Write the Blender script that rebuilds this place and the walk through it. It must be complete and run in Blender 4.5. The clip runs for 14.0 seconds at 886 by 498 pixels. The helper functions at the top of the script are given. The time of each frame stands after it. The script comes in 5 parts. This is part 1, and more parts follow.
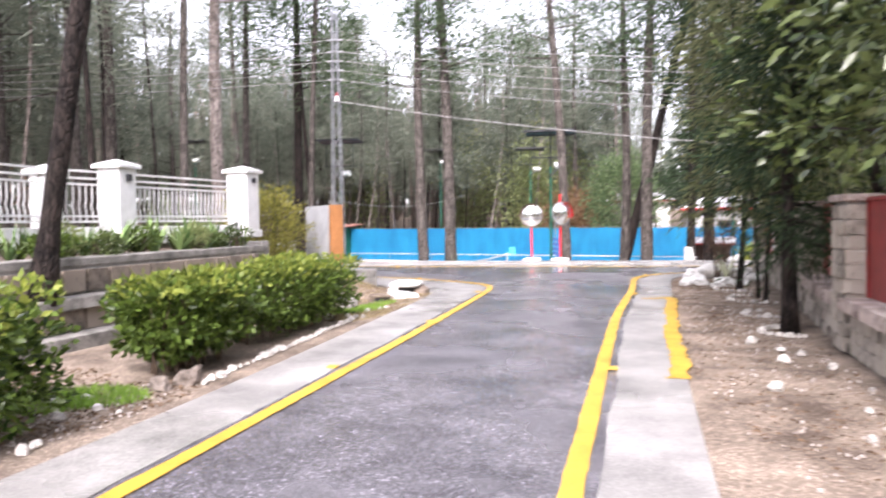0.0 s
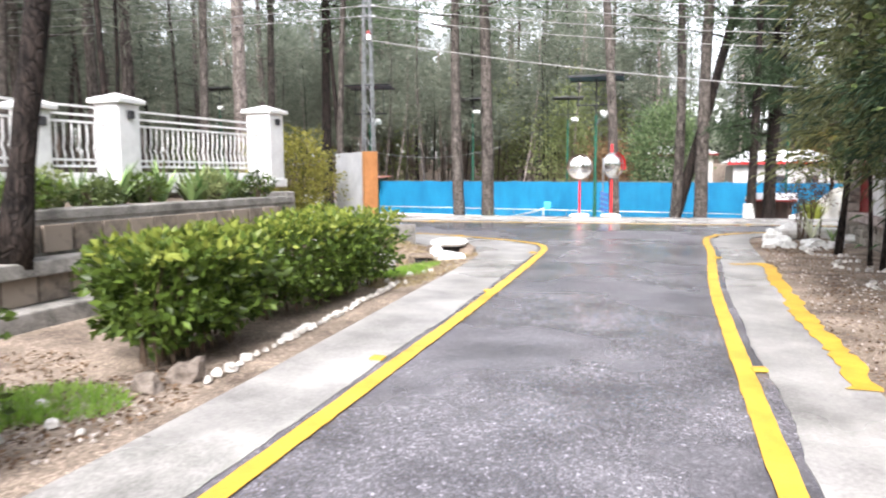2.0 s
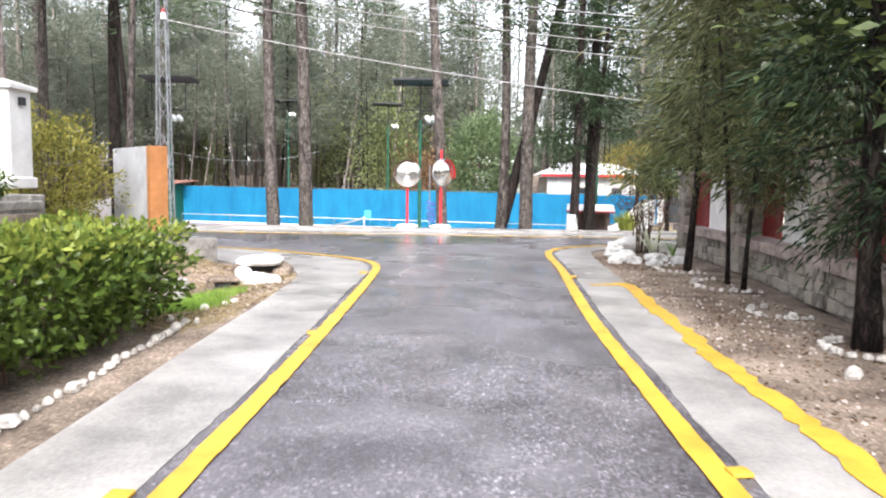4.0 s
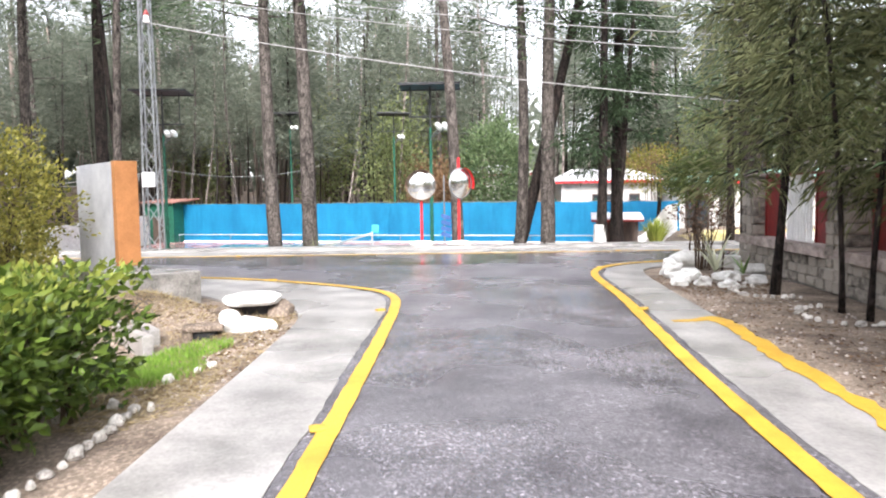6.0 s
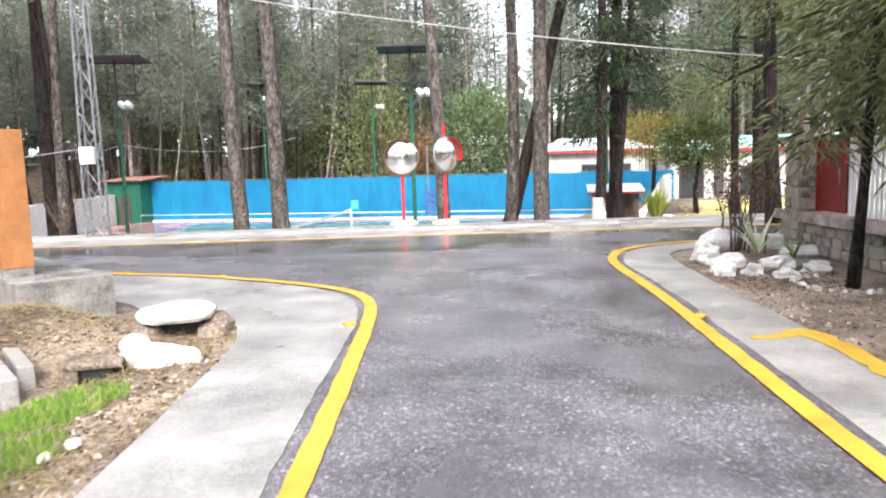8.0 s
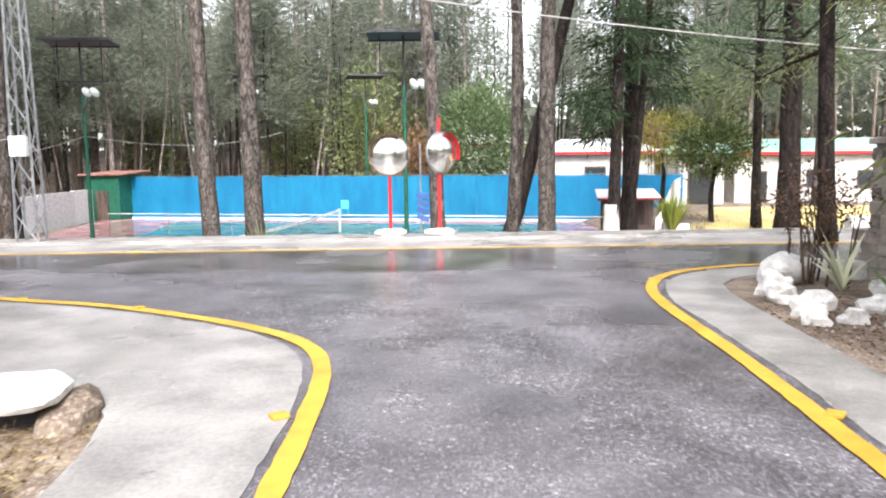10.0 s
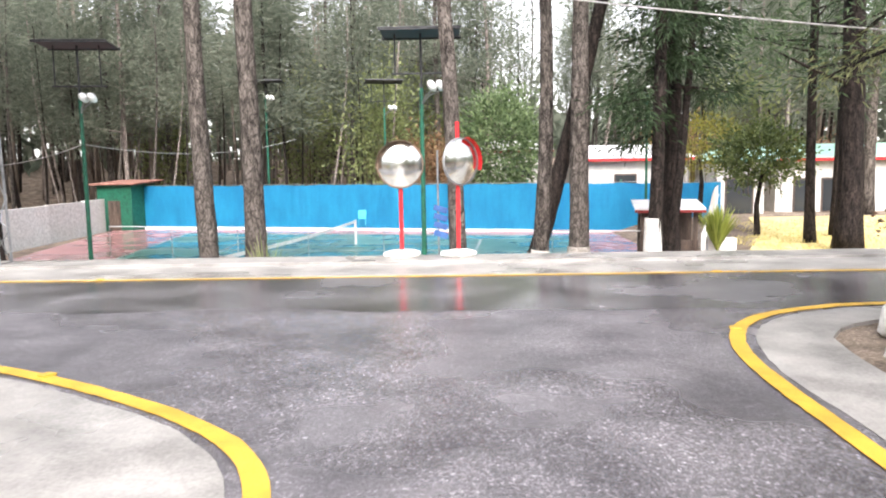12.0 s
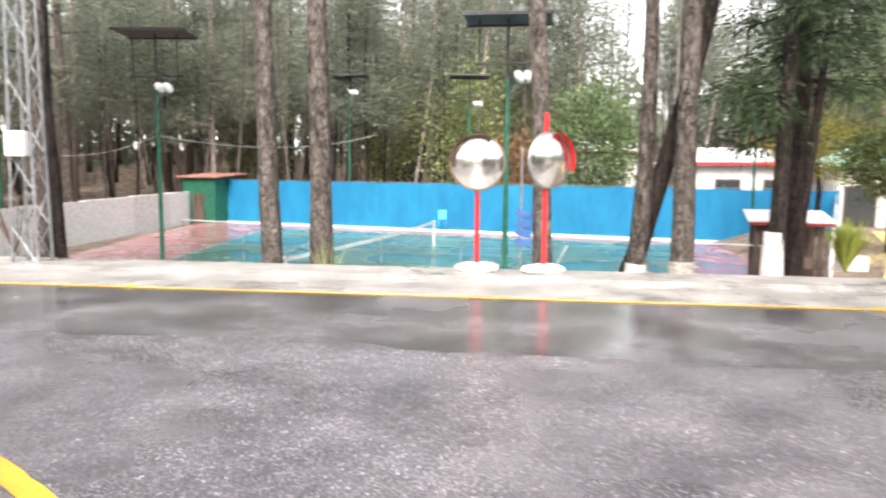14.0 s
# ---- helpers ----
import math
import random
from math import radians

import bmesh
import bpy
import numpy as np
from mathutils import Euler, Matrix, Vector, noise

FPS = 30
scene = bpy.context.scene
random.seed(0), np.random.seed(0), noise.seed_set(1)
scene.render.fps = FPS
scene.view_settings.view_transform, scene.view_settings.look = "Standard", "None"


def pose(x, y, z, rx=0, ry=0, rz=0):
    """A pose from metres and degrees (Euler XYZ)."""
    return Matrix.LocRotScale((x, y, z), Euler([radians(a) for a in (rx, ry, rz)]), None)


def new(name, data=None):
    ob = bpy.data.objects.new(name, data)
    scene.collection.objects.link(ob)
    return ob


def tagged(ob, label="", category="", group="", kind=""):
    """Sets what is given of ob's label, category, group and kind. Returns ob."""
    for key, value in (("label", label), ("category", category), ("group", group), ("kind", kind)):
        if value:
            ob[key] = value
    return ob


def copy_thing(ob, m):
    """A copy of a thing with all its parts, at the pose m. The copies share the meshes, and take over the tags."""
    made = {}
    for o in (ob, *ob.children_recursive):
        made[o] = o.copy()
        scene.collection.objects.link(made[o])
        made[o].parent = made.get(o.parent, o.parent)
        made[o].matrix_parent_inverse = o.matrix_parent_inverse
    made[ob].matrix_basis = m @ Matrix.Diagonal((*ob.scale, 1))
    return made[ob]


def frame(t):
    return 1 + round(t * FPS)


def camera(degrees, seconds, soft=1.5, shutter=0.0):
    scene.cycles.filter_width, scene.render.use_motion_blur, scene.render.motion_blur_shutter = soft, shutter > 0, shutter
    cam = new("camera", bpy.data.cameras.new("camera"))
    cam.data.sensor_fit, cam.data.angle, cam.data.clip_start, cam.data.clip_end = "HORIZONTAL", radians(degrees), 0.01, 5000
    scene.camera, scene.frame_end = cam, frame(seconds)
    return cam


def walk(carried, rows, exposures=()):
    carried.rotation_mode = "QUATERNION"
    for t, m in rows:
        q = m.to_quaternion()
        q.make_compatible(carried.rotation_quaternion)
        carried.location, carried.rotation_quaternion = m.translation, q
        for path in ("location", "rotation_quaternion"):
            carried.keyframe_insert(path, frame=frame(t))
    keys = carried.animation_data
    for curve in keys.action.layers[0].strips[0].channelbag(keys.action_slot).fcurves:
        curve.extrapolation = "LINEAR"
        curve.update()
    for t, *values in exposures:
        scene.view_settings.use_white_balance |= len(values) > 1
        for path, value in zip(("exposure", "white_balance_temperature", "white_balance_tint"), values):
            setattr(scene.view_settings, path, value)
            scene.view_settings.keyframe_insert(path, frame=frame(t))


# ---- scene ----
cam = camera(64.3, 14.0, 2.0, 0.5)
METRES, EYE, TILT, LEAN, TURN = 15.3, 1.53, 0.38, 0.0, 15.5
ROWS = [
    (0.0, 0.0, 0.0, 0.0, -0.04, -2.54, 0.85),
    (0.5, -0.0093, 0.0283, -0.0029, 5.19, -4.39, 1.04),
    (1.0, -0.0146, 0.0547, -0.0039, 7.49, -5.72, 0.7),
    (1.5, -0.0259, 0.0882, -0.0041, 4.74, -5.92, 1.26),
    (2.0, -0.0296, 0.1255, -0.0049, 2.1, -6.3, 0.3),
    (2.5, -0.0338, 0.1628, -0.006, -3.19, -7.0, 0.55),
    (3.0, -0.0337, 0.1985, -0.0081, -6.07, -6.86, 0.14),
    (3.5, -0.0338, 0.2358, -0.0092, -10.75, -6.6, -0.59),
    (4.0, -0.0305, 0.2743, -0.0099, -12.64, -5.55, -0.93),
    (6.5, -0.0198, 0.4568, -0.0079, -12.68, -4.69, 1.38),
    (7.0, -0.0142, 0.4932, -0.0083, -14.04, -6.19, 2.05),
    (9.5, 0.0381, 0.6842, -0.008, -13.19, -7.16, 1.03),
    (10.0, 0.0474, 0.7229, -0.0078, -14.04, -7.01, 0.62),
    (10.5, 0.0554, 0.7559, -0.0077, -11.53, -7.36, 0.92),
    (11.0, 0.0637, 0.7892, -0.0067, -11.02, -6.98, 0.4),
    (11.5, 0.0728, 0.8224, -0.0055, -12.26, -6.95, 0.97),
    (12.0, 0.0847, 0.8549, -0.0034, -12.19, -6.45, 0.84),
    (12.5, 0.0931, 0.8861, -0.0036, -13.05, -7.52, 0.45),
    (13.0, 0.1044, 0.9158, -0.0038, -9.65, -7.08, 0.23),
    (13.5, 0.1102, 0.9463, -0.0039, -9.91, -6.73, -0.43),
    (14.0, 0.1113, 0.9765, -0.0039, -5.31, -6.47, -0.48),
]
walk(cam, [(t, pose(0, 0, EYE, TILT, LEAN, TURN) @ pose(METRES * x, METRES * y, METRES * z, 90 + pitch, roll, yaw)) for t, x, y, z, yaw, pitch, roll in ROWS],
     exposures=((0.0, 2.02, 6350, 22), (0.9, 2.02, 6350, 14), (8.0, 2.0, 6400, 14), (10.0, 1.97, 6450, 14), (12.0, 2.0, 6600, 14), (14.0, 2.1, 6850, 14)))

# ---- world and light: bright overcast after rain ----
world = bpy.data.worlds.new("sky")
scene.world = world
world.use_nodes = True
wn, wl = world.node_tree.nodes, world.node_tree.links
sky = wn.new("ShaderNodeTexSky")
sky.sky_type, sky.sun_disc = "NISHITA", False
sky.sun_elevation, sky.sun_rotation = radians(44), radians(176)
sky.air_density, sky.dust_density, sky.ozone_density = 1.0, 2.5, 1.0
grey = wn.new("ShaderNodeHueSaturation")
grey.inputs["Saturation"].default_value = 0.22
wl.new(sky.outputs[0], grey.inputs["Color"])
wl.new(grey.outputs[0], wn["Background"].inputs["Color"])
wn["Background"].inputs["Strength"].default_value = 0.15
sun = new("sun", bpy.data.lights.new("sun", "SUN"))
sun.data.energy, sun.data.angle, sun.data.color = 1.5, radians(25), (1.0, 0.97, 0.92)
sun.rotation_euler = (radians(46), 0, radians(4))


# ---- materials ----
def nodes_of(name):
    m = bpy.data.materials.new(name)
    m.use_nodes = True
    return m, m.node_tree.nodes, m.node_tree.links, m.node_tree.nodes["Principled BSDF"]


def surface(name, dark, light, rough=0.8, scale=6.0, fine=60.0, bump=0.3, metal=0.0, spread=0.0, wet=None, stretch=(1, 1, 1), island=0.0, spec=0.5):
    """Two-scale mottled paint, stone, soil or metal. wet: roughness of the wet patches. spread: change from object to object."""
    m, n, l, p = nodes_of(name)
    co = n.new("ShaderNodeTexCoord")
    mp = n.new("ShaderNodeMapping")
    mp.inputs["Scale"].default_value = stretch
    l.new(co.outputs["Object"], mp.inputs["Vector"])
    big, small = n.new("ShaderNodeTexNoise"), n.new("ShaderNodeTexNoise")
    for q, s, d in ((big, scale, 5.0), (small, fine, 3.0)):
        q.inputs["Scale"].default_value, q.inputs["Detail"].default_value = s, d
        q.inputs["Roughness"].default_value = 0.62
        l.new(mp.outputs[0], q.inputs["Vector"])
    add = n.new("ShaderNodeMath")
    add.operation = "MULTIPLY_ADD"
    l.new(small.outputs["Fac"], add.inputs[0])
    add.inputs[1].default_value = 0.45
    l.new(big.outputs["Fac"], add.inputs[2])
    value = add.outputs[0]
    if spread or island:
        src = n.new("ShaderNodeNewGeometry").outputs["Random Per Island"] if island else n.new("ShaderNodeObjectInfo").outputs["Random"]
        more = n.new("ShaderNodeMath")
        more.operation = "MULTIPLY_ADD"
        l.new(src, more.inputs[0])
        more.inputs[1].default_value = (spread or island)
        l.new(value, more.inputs[2])
        value = more.outputs[0]
    ramp = n.new("ShaderNodeValToRGB")
    ramp.color_ramp.elements[0].position, ramp.color_ramp.elements[0].color = 0.54, (*dark, 1)
    ramp.color_ramp.elements[1].position, ramp.color_ramp.elements[1].color = 0.91 + 0.8 * (spread or island), (*light, 1)
    l.new(value, ramp.inputs[0])
    l.new(ramp.outputs[0], p.inputs["Base Color"])
    p.inputs["Roughness"].default_value, p.inputs["Metallic"].default_value = rough, metal
    p.inputs["Specular IOR Level"].default_value = spec
    if wet is not None:
        patch = n.new("ShaderNodeTexNoise")
        patch.inputs["Scale"].default_value, patch.inputs["Detail"].default_value = 0.35, 4.0
        l.new(co.outputs["Object"], patch.inputs["Vector"])
        r2 = n.new("ShaderNodeMapRange")
        r2.inputs["From Min"].default_value, r2.inputs["From Max"].default_value = 0.38, 0.62
        r2.inputs["To Min"].default_value, r2.inputs["To Max"].default_value = wet, rough
        l.new(patch.outputs["Fac"], r2.inputs["Value"])
        l.new(r2.outputs[0], p.inputs["Roughness"])
    if bump:
        b = n.new("ShaderNodeBump")
        b.inputs["Strength"].default_value, b.inputs["Distance"].default_value = bump, 0.02 if bump < 1 else 0.05
        l.new(add.outputs[0], b.inputs["Height"])
        l.new(b.outputs[0], p.inputs["Normal"])
    return m


def leafy(name, dark, light, rough=0.5, through_light=0.35, spec=0.2):
    """Leaves or needles: each one its own shade, letting some light through."""
    m, n, l, p = nodes_of(name)
    geo = n.new("ShaderNodeNewGeometry")
    info = n.new("ShaderNodeObjectInfo")
    mix = n.new("ShaderNodeMath")
    mix.operation = "MULTIPLY_ADD"
    l.new(info.outputs["Random"], mix.inputs[0])
    mix.inputs[1].default_value = 0.35
    l.new(geo.outputs["Random Per Island"], mix.inputs[2])
    ramp = n.new("ShaderNodeValToRGB")
    ramp.color_ramp.elements[0].color, ramp.color_ramp.elements[1].color = (*dark, 1), (*light, 1)
    ramp.color_ramp.elements[1].position = 1.25
    l.new(mix.outputs[0], ramp.inputs[0])
    l.new(ramp.outputs[0], p.inputs["Base Color"])
    p.inputs["Roughness"].default_value, p.inputs["Specular IOR Level"].default_value = rough, spec
    t = n.new("ShaderNodeBsdfTranslucent")
    l.new(ramp.outputs[0], t.inputs["Color"])
    s = n.new("ShaderNodeMixShader")
    s.inputs[0].default_value = through_light
    l.new(p.outputs[0], s.inputs[1])
    l.new(t.outputs[0], s.inputs[2])
    l.new(s.outputs[0], n["Material Output"].inputs["Surface"])
    return m


ASPHALT = surface("asphalt", (0.058, 0.054, 0.061), (0.160, 0.151, 0.165), 0.4, 1.1, 95, 0.4, wet=0.12)


def speckle(m, scale, low, high, power=3.0):
    """Adds single chips of aggregate to a mottled surface."""
    n, l = m.node_tree.nodes, m.node_tree.links
    p = n["Principled BSDF"]
    old = p.inputs["Base Color"].links[0].from_socket
    co = n.new("ShaderNodeTexCoord")
    v = n.new("ShaderNodeTexVoronoi")
    v.inputs["Scale"].default_value = scale
    l.new(co.outputs["Object"], v.inputs["Vector"])
    r = n.new("ShaderNodeMapRange")
    r.inputs["To Min"].default_value, r.inputs["To Max"].default_value = low, high
    sep = n.new("ShaderNodeSeparateColor")
    l.new(v.outputs["Color"], sep.inputs[0])
    pw = n.new("ShaderNodeMath")
    pw.operation = "POWER"
    pw.inputs[1].default_value = power
    l.new(sep.outputs[0], pw.inputs[0])
    l.new(pw.outputs[0], r.inputs["Value"])
    mul = n.new("ShaderNodeMix")
    mul.data_type, mul.blend_type = "RGBA", "MULTIPLY"
    mul.inputs[0].default_value = 1.0
    l.new(old, mul.inputs[6])
    l.new(r.outputs[0], mul.inputs[7])
    l.new(mul.outputs[2], p.inputs["Base Color"])


speckle(ASPHALT, 75, 0.76, 1.8)
speckle(ASPHALT, 55, 0.96, 2.4, 16.0)
WET_ASPHALT = surface("smooth_wet_asphalt", (0.045, 0.043, 0.048), (0.17, 0.164, 0.176), 0.3, 0.7, 70, 0.1, wet=0.06)
CONCRETE = surface("concrete", (0.165, 0.158, 0.15), (0.39, 0.375, 0.357), 0.5, 1.3, 40, 0.25, wet=0.2)
OLD_CONCRETE = surface("old_concrete", (0.10, 0.095, 0.085), (0.36, 0.34, 0.31), 0.85, 3.0, 40, 0.5)
YELLOW = surface("yellow_road_paint", (0.41, 0.240, 0.026), (0.63, 0.385, 0.045), 0.5, 2.5, 70, 0.3)
SOIL = surface("soil", (0.095, 0.072, 0.056), (0.36, 0.29, 0.23), 0.95, 1.2, 30, 0.9, spec=0.15)
speckle(SOIL, 55, 0.72, 1.5)
WHITE = surface("white_paint", (0.60, 0.60, 0.59), (0.82, 0.82, 0.81), 0.55, 2.5, 50, 0.15)
LIME = surface("whitewash", (0.42, 0.41, 0.38), (0.84, 0.83, 0.80), 0.85, 7, 60, 0.5, spread=0.12)
WORN_LIME = surface("worn_whitewash", (0.12, 0.105, 0.09), (0.50, 0.47, 0.43), 0.9, 14, 60, 0.6, spread=0.3)
BORDER_LIME = surface("chipped_whitewash", (0.17, 0.15, 0.13), (0.68, 0.65, 0.60), 0.9, 14, 60, 0.6, spread=0.3)
STONE = surface("rubble_stone", (0.05, 0.043, 0.036), (0.36, 0.32, 0.275), 0.85, 9, 60, 0.7, spread=0.5)
COPING = surface("coping", (0.14, 0.105, 0.092), (0.56, 0.47, 0.43), 0.8, 4, 40, 0.4)
RED = surface("dark_red_paint", (0.13, 0.011, 0.011), (0.27, 0.026, 0.024), 0.45, 5, 60, 0.1)
BRIGHT_RED = surface("bright_red_paint", (0.50, 0.015, 0.02), (0.68, 0.03, 0.035), 0.4, 5, 60, 0.1)
BLUE = surface("blue_cloth", (0.008, 0.25, 0.50), (0.016, 0.36, 0.63), 0.65, 0.9, 25, 0.4, stretch=(1, 1, 0.35))
GREEN_PAINT = surface("green_paint", (0.006, 0.06, 0.035), (0.015, 0.13, 0.08), 0.45, 6, 60, 0.1)
COURT_RED = surface("court_red", (0.30, 0.15, 0.15), (0.46, 0.25, 0.25), 0.35, 0.7, 40, 0.1, wet=0.15)
COURT_GREEN = surface("court_green", (0.05, 0.14, 0.12), (0.11, 0.23, 0.20), 0.35, 0.7, 40, 0.1, wet=0.15)
GALV = surface("galvanised_steel", (0.20, 0.21, 0.22), (0.40, 0.41, 0.42), 0.45, 6, 60, 0.1, metal=0.7)
SHEET = surface("grey_sheet_metal", (0.36, 0.37, 0.40), (0.55, 0.56, 0.58), 0.5, 2.5, 50, 0.1, metal=0.2)
ORANGE = surface("orange_board", (0.27, 0.11, 0.035), (0.46, 0.20, 0.068), 0.6, 3, 60, 0.2)
DARK_STEEL = surface("dark_steel", (0.015, 0.015, 0.018), (0.06, 0.06, 0.065), 0.5, 6, 60, 0.1, metal=0.3)
PANEL = surface("solar_glass", (0.006, 0.006, 0.009), (0.014, 0.015, 0.02), 0.55, 4, 60, 0.0)
BARK = surface("pine_bark", (0.016, 0.0135, 0.012), (0.175, 0.152, 0.136), 0.95, 9, 30, 1.0, stretch=(1, 1, 0.3), spread=0.1, spec=0.15)
DARK_BARK = surface("wet_dark_bark", (0.005, 0.004, 0.004), (0.046, 0.035, 0.030), 0.8, 9, 35, 1.0, stretch=(1, 1, 0.25), spec=0.15)
PALE_BARK = surface("pale_bark", (0.12, 0.097, 0.086), (0.40, 0.345, 0.315), 0.95, 6, 30, 0.8, stretch=(1, 1, 0.3), spec=0.15)


def plated(m, scale, squash, depth):
    """Cuts a bark into long plates with dark fissures between."""
    n, l = m.node_tree.nodes, m.node_tree.links
    p = n["Principled BSDF"]
    old = p.inputs["Base Color"].links[0].from_socket
    bump = p.inputs["Normal"].links[0].from_node
    co = n.new("ShaderNodeTexCoord")
    mp = n.new("ShaderNodeMapping")
    mp.inputs["Scale"].default_value = (1, 1, squash)
    warp = n.new("ShaderNodeTexNoise")
    warp.inputs["Scale"].default_value = 3.0
    l.new(co.outputs["Object"], warp.inputs["Vector"])
    mixv = n.new("ShaderNodeMix")
    mixv.data_type = "VECTOR"
    mixv.inputs[0].default_value = 0.3
    l.new(co.outputs["Object"], mixv.inputs[4])
    l.new(warp.outputs["Color"], mixv.inputs[5])
    l.new(mixv.outputs[1], mp.inputs["Vector"])
    v = n.new("ShaderNodeTexVoronoi")
    v.feature = "DISTANCE_TO_EDGE"
    v.inputs["Scale"].default_value = scale
    l.new(mp.outputs[0], v.inputs["Vector"])
    r = n.new("ShaderNodeMapRange")
    r.inputs["From Max"].default_value = 0.16
    r.inputs["To Min"].default_value, r.inputs["To Max"].default_value = 0.42, 1.2
    l.new(v.outputs["Distance"], r.inputs["Value"])
    mul = n.new("ShaderNodeMix")
    mul.data_type, mul.blend_type = "RGBA", "MULTIPLY"
    mul.inputs[0].default_value = 1.0
    l.new(old, mul.inputs[6])
    l.new(r.outputs[0], mul.inputs[7])
    l.new(mul.outputs[2], p.inputs["Base Color"])
    b = n.new("ShaderNodeBump")
    b.inputs["Strength"].default_value, b.inputs["Distance"].default_value = 0.9, depth
    l.new(r.outputs[0], b.inputs["Height"])
    l.new(bump.outputs[0], b.inputs["Normal"])
    l.new(b.outputs[0], p.inputs["Normal"])


plated(BARK, 17.0, 0.16, 0.03)
plated(PALE_BARK, 14.0, 0.2, 0.02)
plated(DARK_BARK, 18.0, 0.2, 0.02)
TWIG = surface("twig", (0.03, 0.02, 0.015), (0.14, 0.10, 0.07), 0.9, 10, 50, 0.4, spec=0.15)
PINE = leafy("pine_needles", (0.020, 0.042, 0.022), (0.115, 0.165, 0.085), 0.6, 0.4)
# Paler and greyer than real needles: distance haze is put into the colour.
HAZY_PINE = leafy("hazed_pine_needles", (0.085, 0.105, 0.08), (0.23, 0.255, 0.195), 0.7, 0.5)
CEDAR = leafy("cedar_needles", (0.008, 0.020, 0.011), (0.055, 0.088, 0.042), 0.6, 0.25)
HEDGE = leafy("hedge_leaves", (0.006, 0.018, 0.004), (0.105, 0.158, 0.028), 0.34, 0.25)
# Yellower young growth, also lightened in colour to imitate skylight on the tops.
HEDGE_TOP = leafy("young_skylit_leaves", (0.04, 0.09, 0.013), (0.29, 0.33, 0.066), 0.38, 0.4)
LITTER = leafy("fallen_leaves", (0.04, 0.026, 0.017), (0.20, 0.13, 0.08), 0.85, 0.1)
GLOSSY = leafy("glossy_leaves", (0.012, 0.030, 0.010), (0.14, 0.18, 0.06), 0.22, 0.3, 0.5)
GOLD = leafy("yellowish_leaves", (0.07, 0.085, 0.02), (0.38, 0.35, 0.085), 0.5, 0.4)
BROWN = leafy("dry_leaves", (0.09, 0.05, 0.025), (0.34, 0.21, 0.12), 0.8, 0.3)
LIGHT_GREEN = leafy("light_green_leaves", (0.09, 0.125, 0.045), (0.30, 0.34, 0.15), 0.5, 0.45)
AGAVE = leafy("agave_blades", (0.05, 0.12, 0.04), (0.30, 0.42, 0.16), 0.4, 0.15)
NEAR_CEDAR = leafy("near_evergreen_needles", (0.05, 0.064, 0.03), (0.31, 0.33, 0.165), 0.55, 0.55)
GRASS = leafy("grass", (0.07, 0.17, 0.02), (0.26, 0.42, 0.07), 0.5, 0.35)
STRAW = leafy("dry_lawn", (0.42, 0.35, 0.13), (0.72, 0.62, 0.28), 0.8, 0.2)
WALL_WHITE = surface("rendered_wall", (0.42, 0.405, 0.375), (0.62, 0.61, 0.585), 0.85, 1.5, 40, 0.2)
ROOF_WHITE = surface("pale_roof_sheet", (0.55, 0.56, 0.58), (0.78, 0.78, 0.79), 0.45, 1.5, 40, 0.1)
ROOF_GREEN = surface("green_roof_sheet", (0.20, 0.42, 0.33), (0.38, 0.60, 0.50), 0.5, 1.5, 40, 0.1)
WOOD_DARK = surface("dark_wood", (0.03, 0.02, 0.016), (0.12, 0.085, 0.065), 0.6, 5, 40, 0.3, stretch=(1, 1, 0.2))
CABLE = surface("grey_cable", (0.28, 0.275, 0.27), (0.45, 0.44, 0.43), 0.6, 5, 40, 0.0)
NET = surface("net_cord", (0.10, 0.11, 0.11), (0.2, 0.21, 0.21), 0.8, 5, 40, 0.0)
CLOTH_BLUE = surface("dark_blue_plate", (0.02, 0.06, 0.20), (0.05, 0.13, 0.34), 0.5, 5, 40, 0.1)
MIRROR, _n, _l, _p = nodes_of("mirror_face")
_p.inputs["Base Color"].default_value, _p.inputs["Metallic"].default_value, _p.inputs["Roughness"].default_value = (0.80, 0.81, 0.78, 1), 1.0, 0.2
LAMP_GLASS, _n, _l, _p = nodes_of("opal_lamp_cover")
_p.inputs["Base Color"].default_value, _p.inputs["Roughness"].default_value = (0.85, 0.86, 0.86, 1), 0.25
WINDOW, _n, _l, _p = nodes_of("window_glass")
_p.inputs["Base Color"].default_value, _p.inputs["Roughness"].default_value = (0.03, 0.035, 0.04, 1), 0.08


# ---- mesh helpers ----
def part(name, bm, material, parent=None, label="", smooth=False):
    me = bpy.data.meshes.new(name)
    bm.to_mesh(me)
    bm.free()
    me.materials.append(material)
    if smooth:
        me.shade_smooth()
    ob = new(name, me)
    ob.parent = parent
    return tagged(ob, label)


def thing(name, x, y, z, rz=0, label="", category="", group="", kind=""):
    ob = new(name)
    ob.empty_display_size = 0.1
    ob.matrix_basis = pose(x, y, z, 0, 0, rz)
    return tagged(ob, label, category, group, kind)


def box(bm, x0, x1, y0, y1, z0, z1, bevel=0.0, m=None):
    g = bmesh.ops.create_cube(bm, size=1, matrix=(m or Matrix()) @ Matrix.Translation(((x0 + x1) / 2, (y0 + y1) / 2, (z0 + z1) / 2)) @ Matrix.Diagonal((x1 - x0, y1 - y0, z1 - z0, 1)))
    if bevel:
        bmesh.ops.bevel(bm, geom=list({e for v in g["verts"] for e in v.link_edges}), offset=bevel, segments=2, affect="EDGES", profile=0.6)
    return bm


def boxed(*a, **k):
    return box(bmesh.new(), *a, **k)


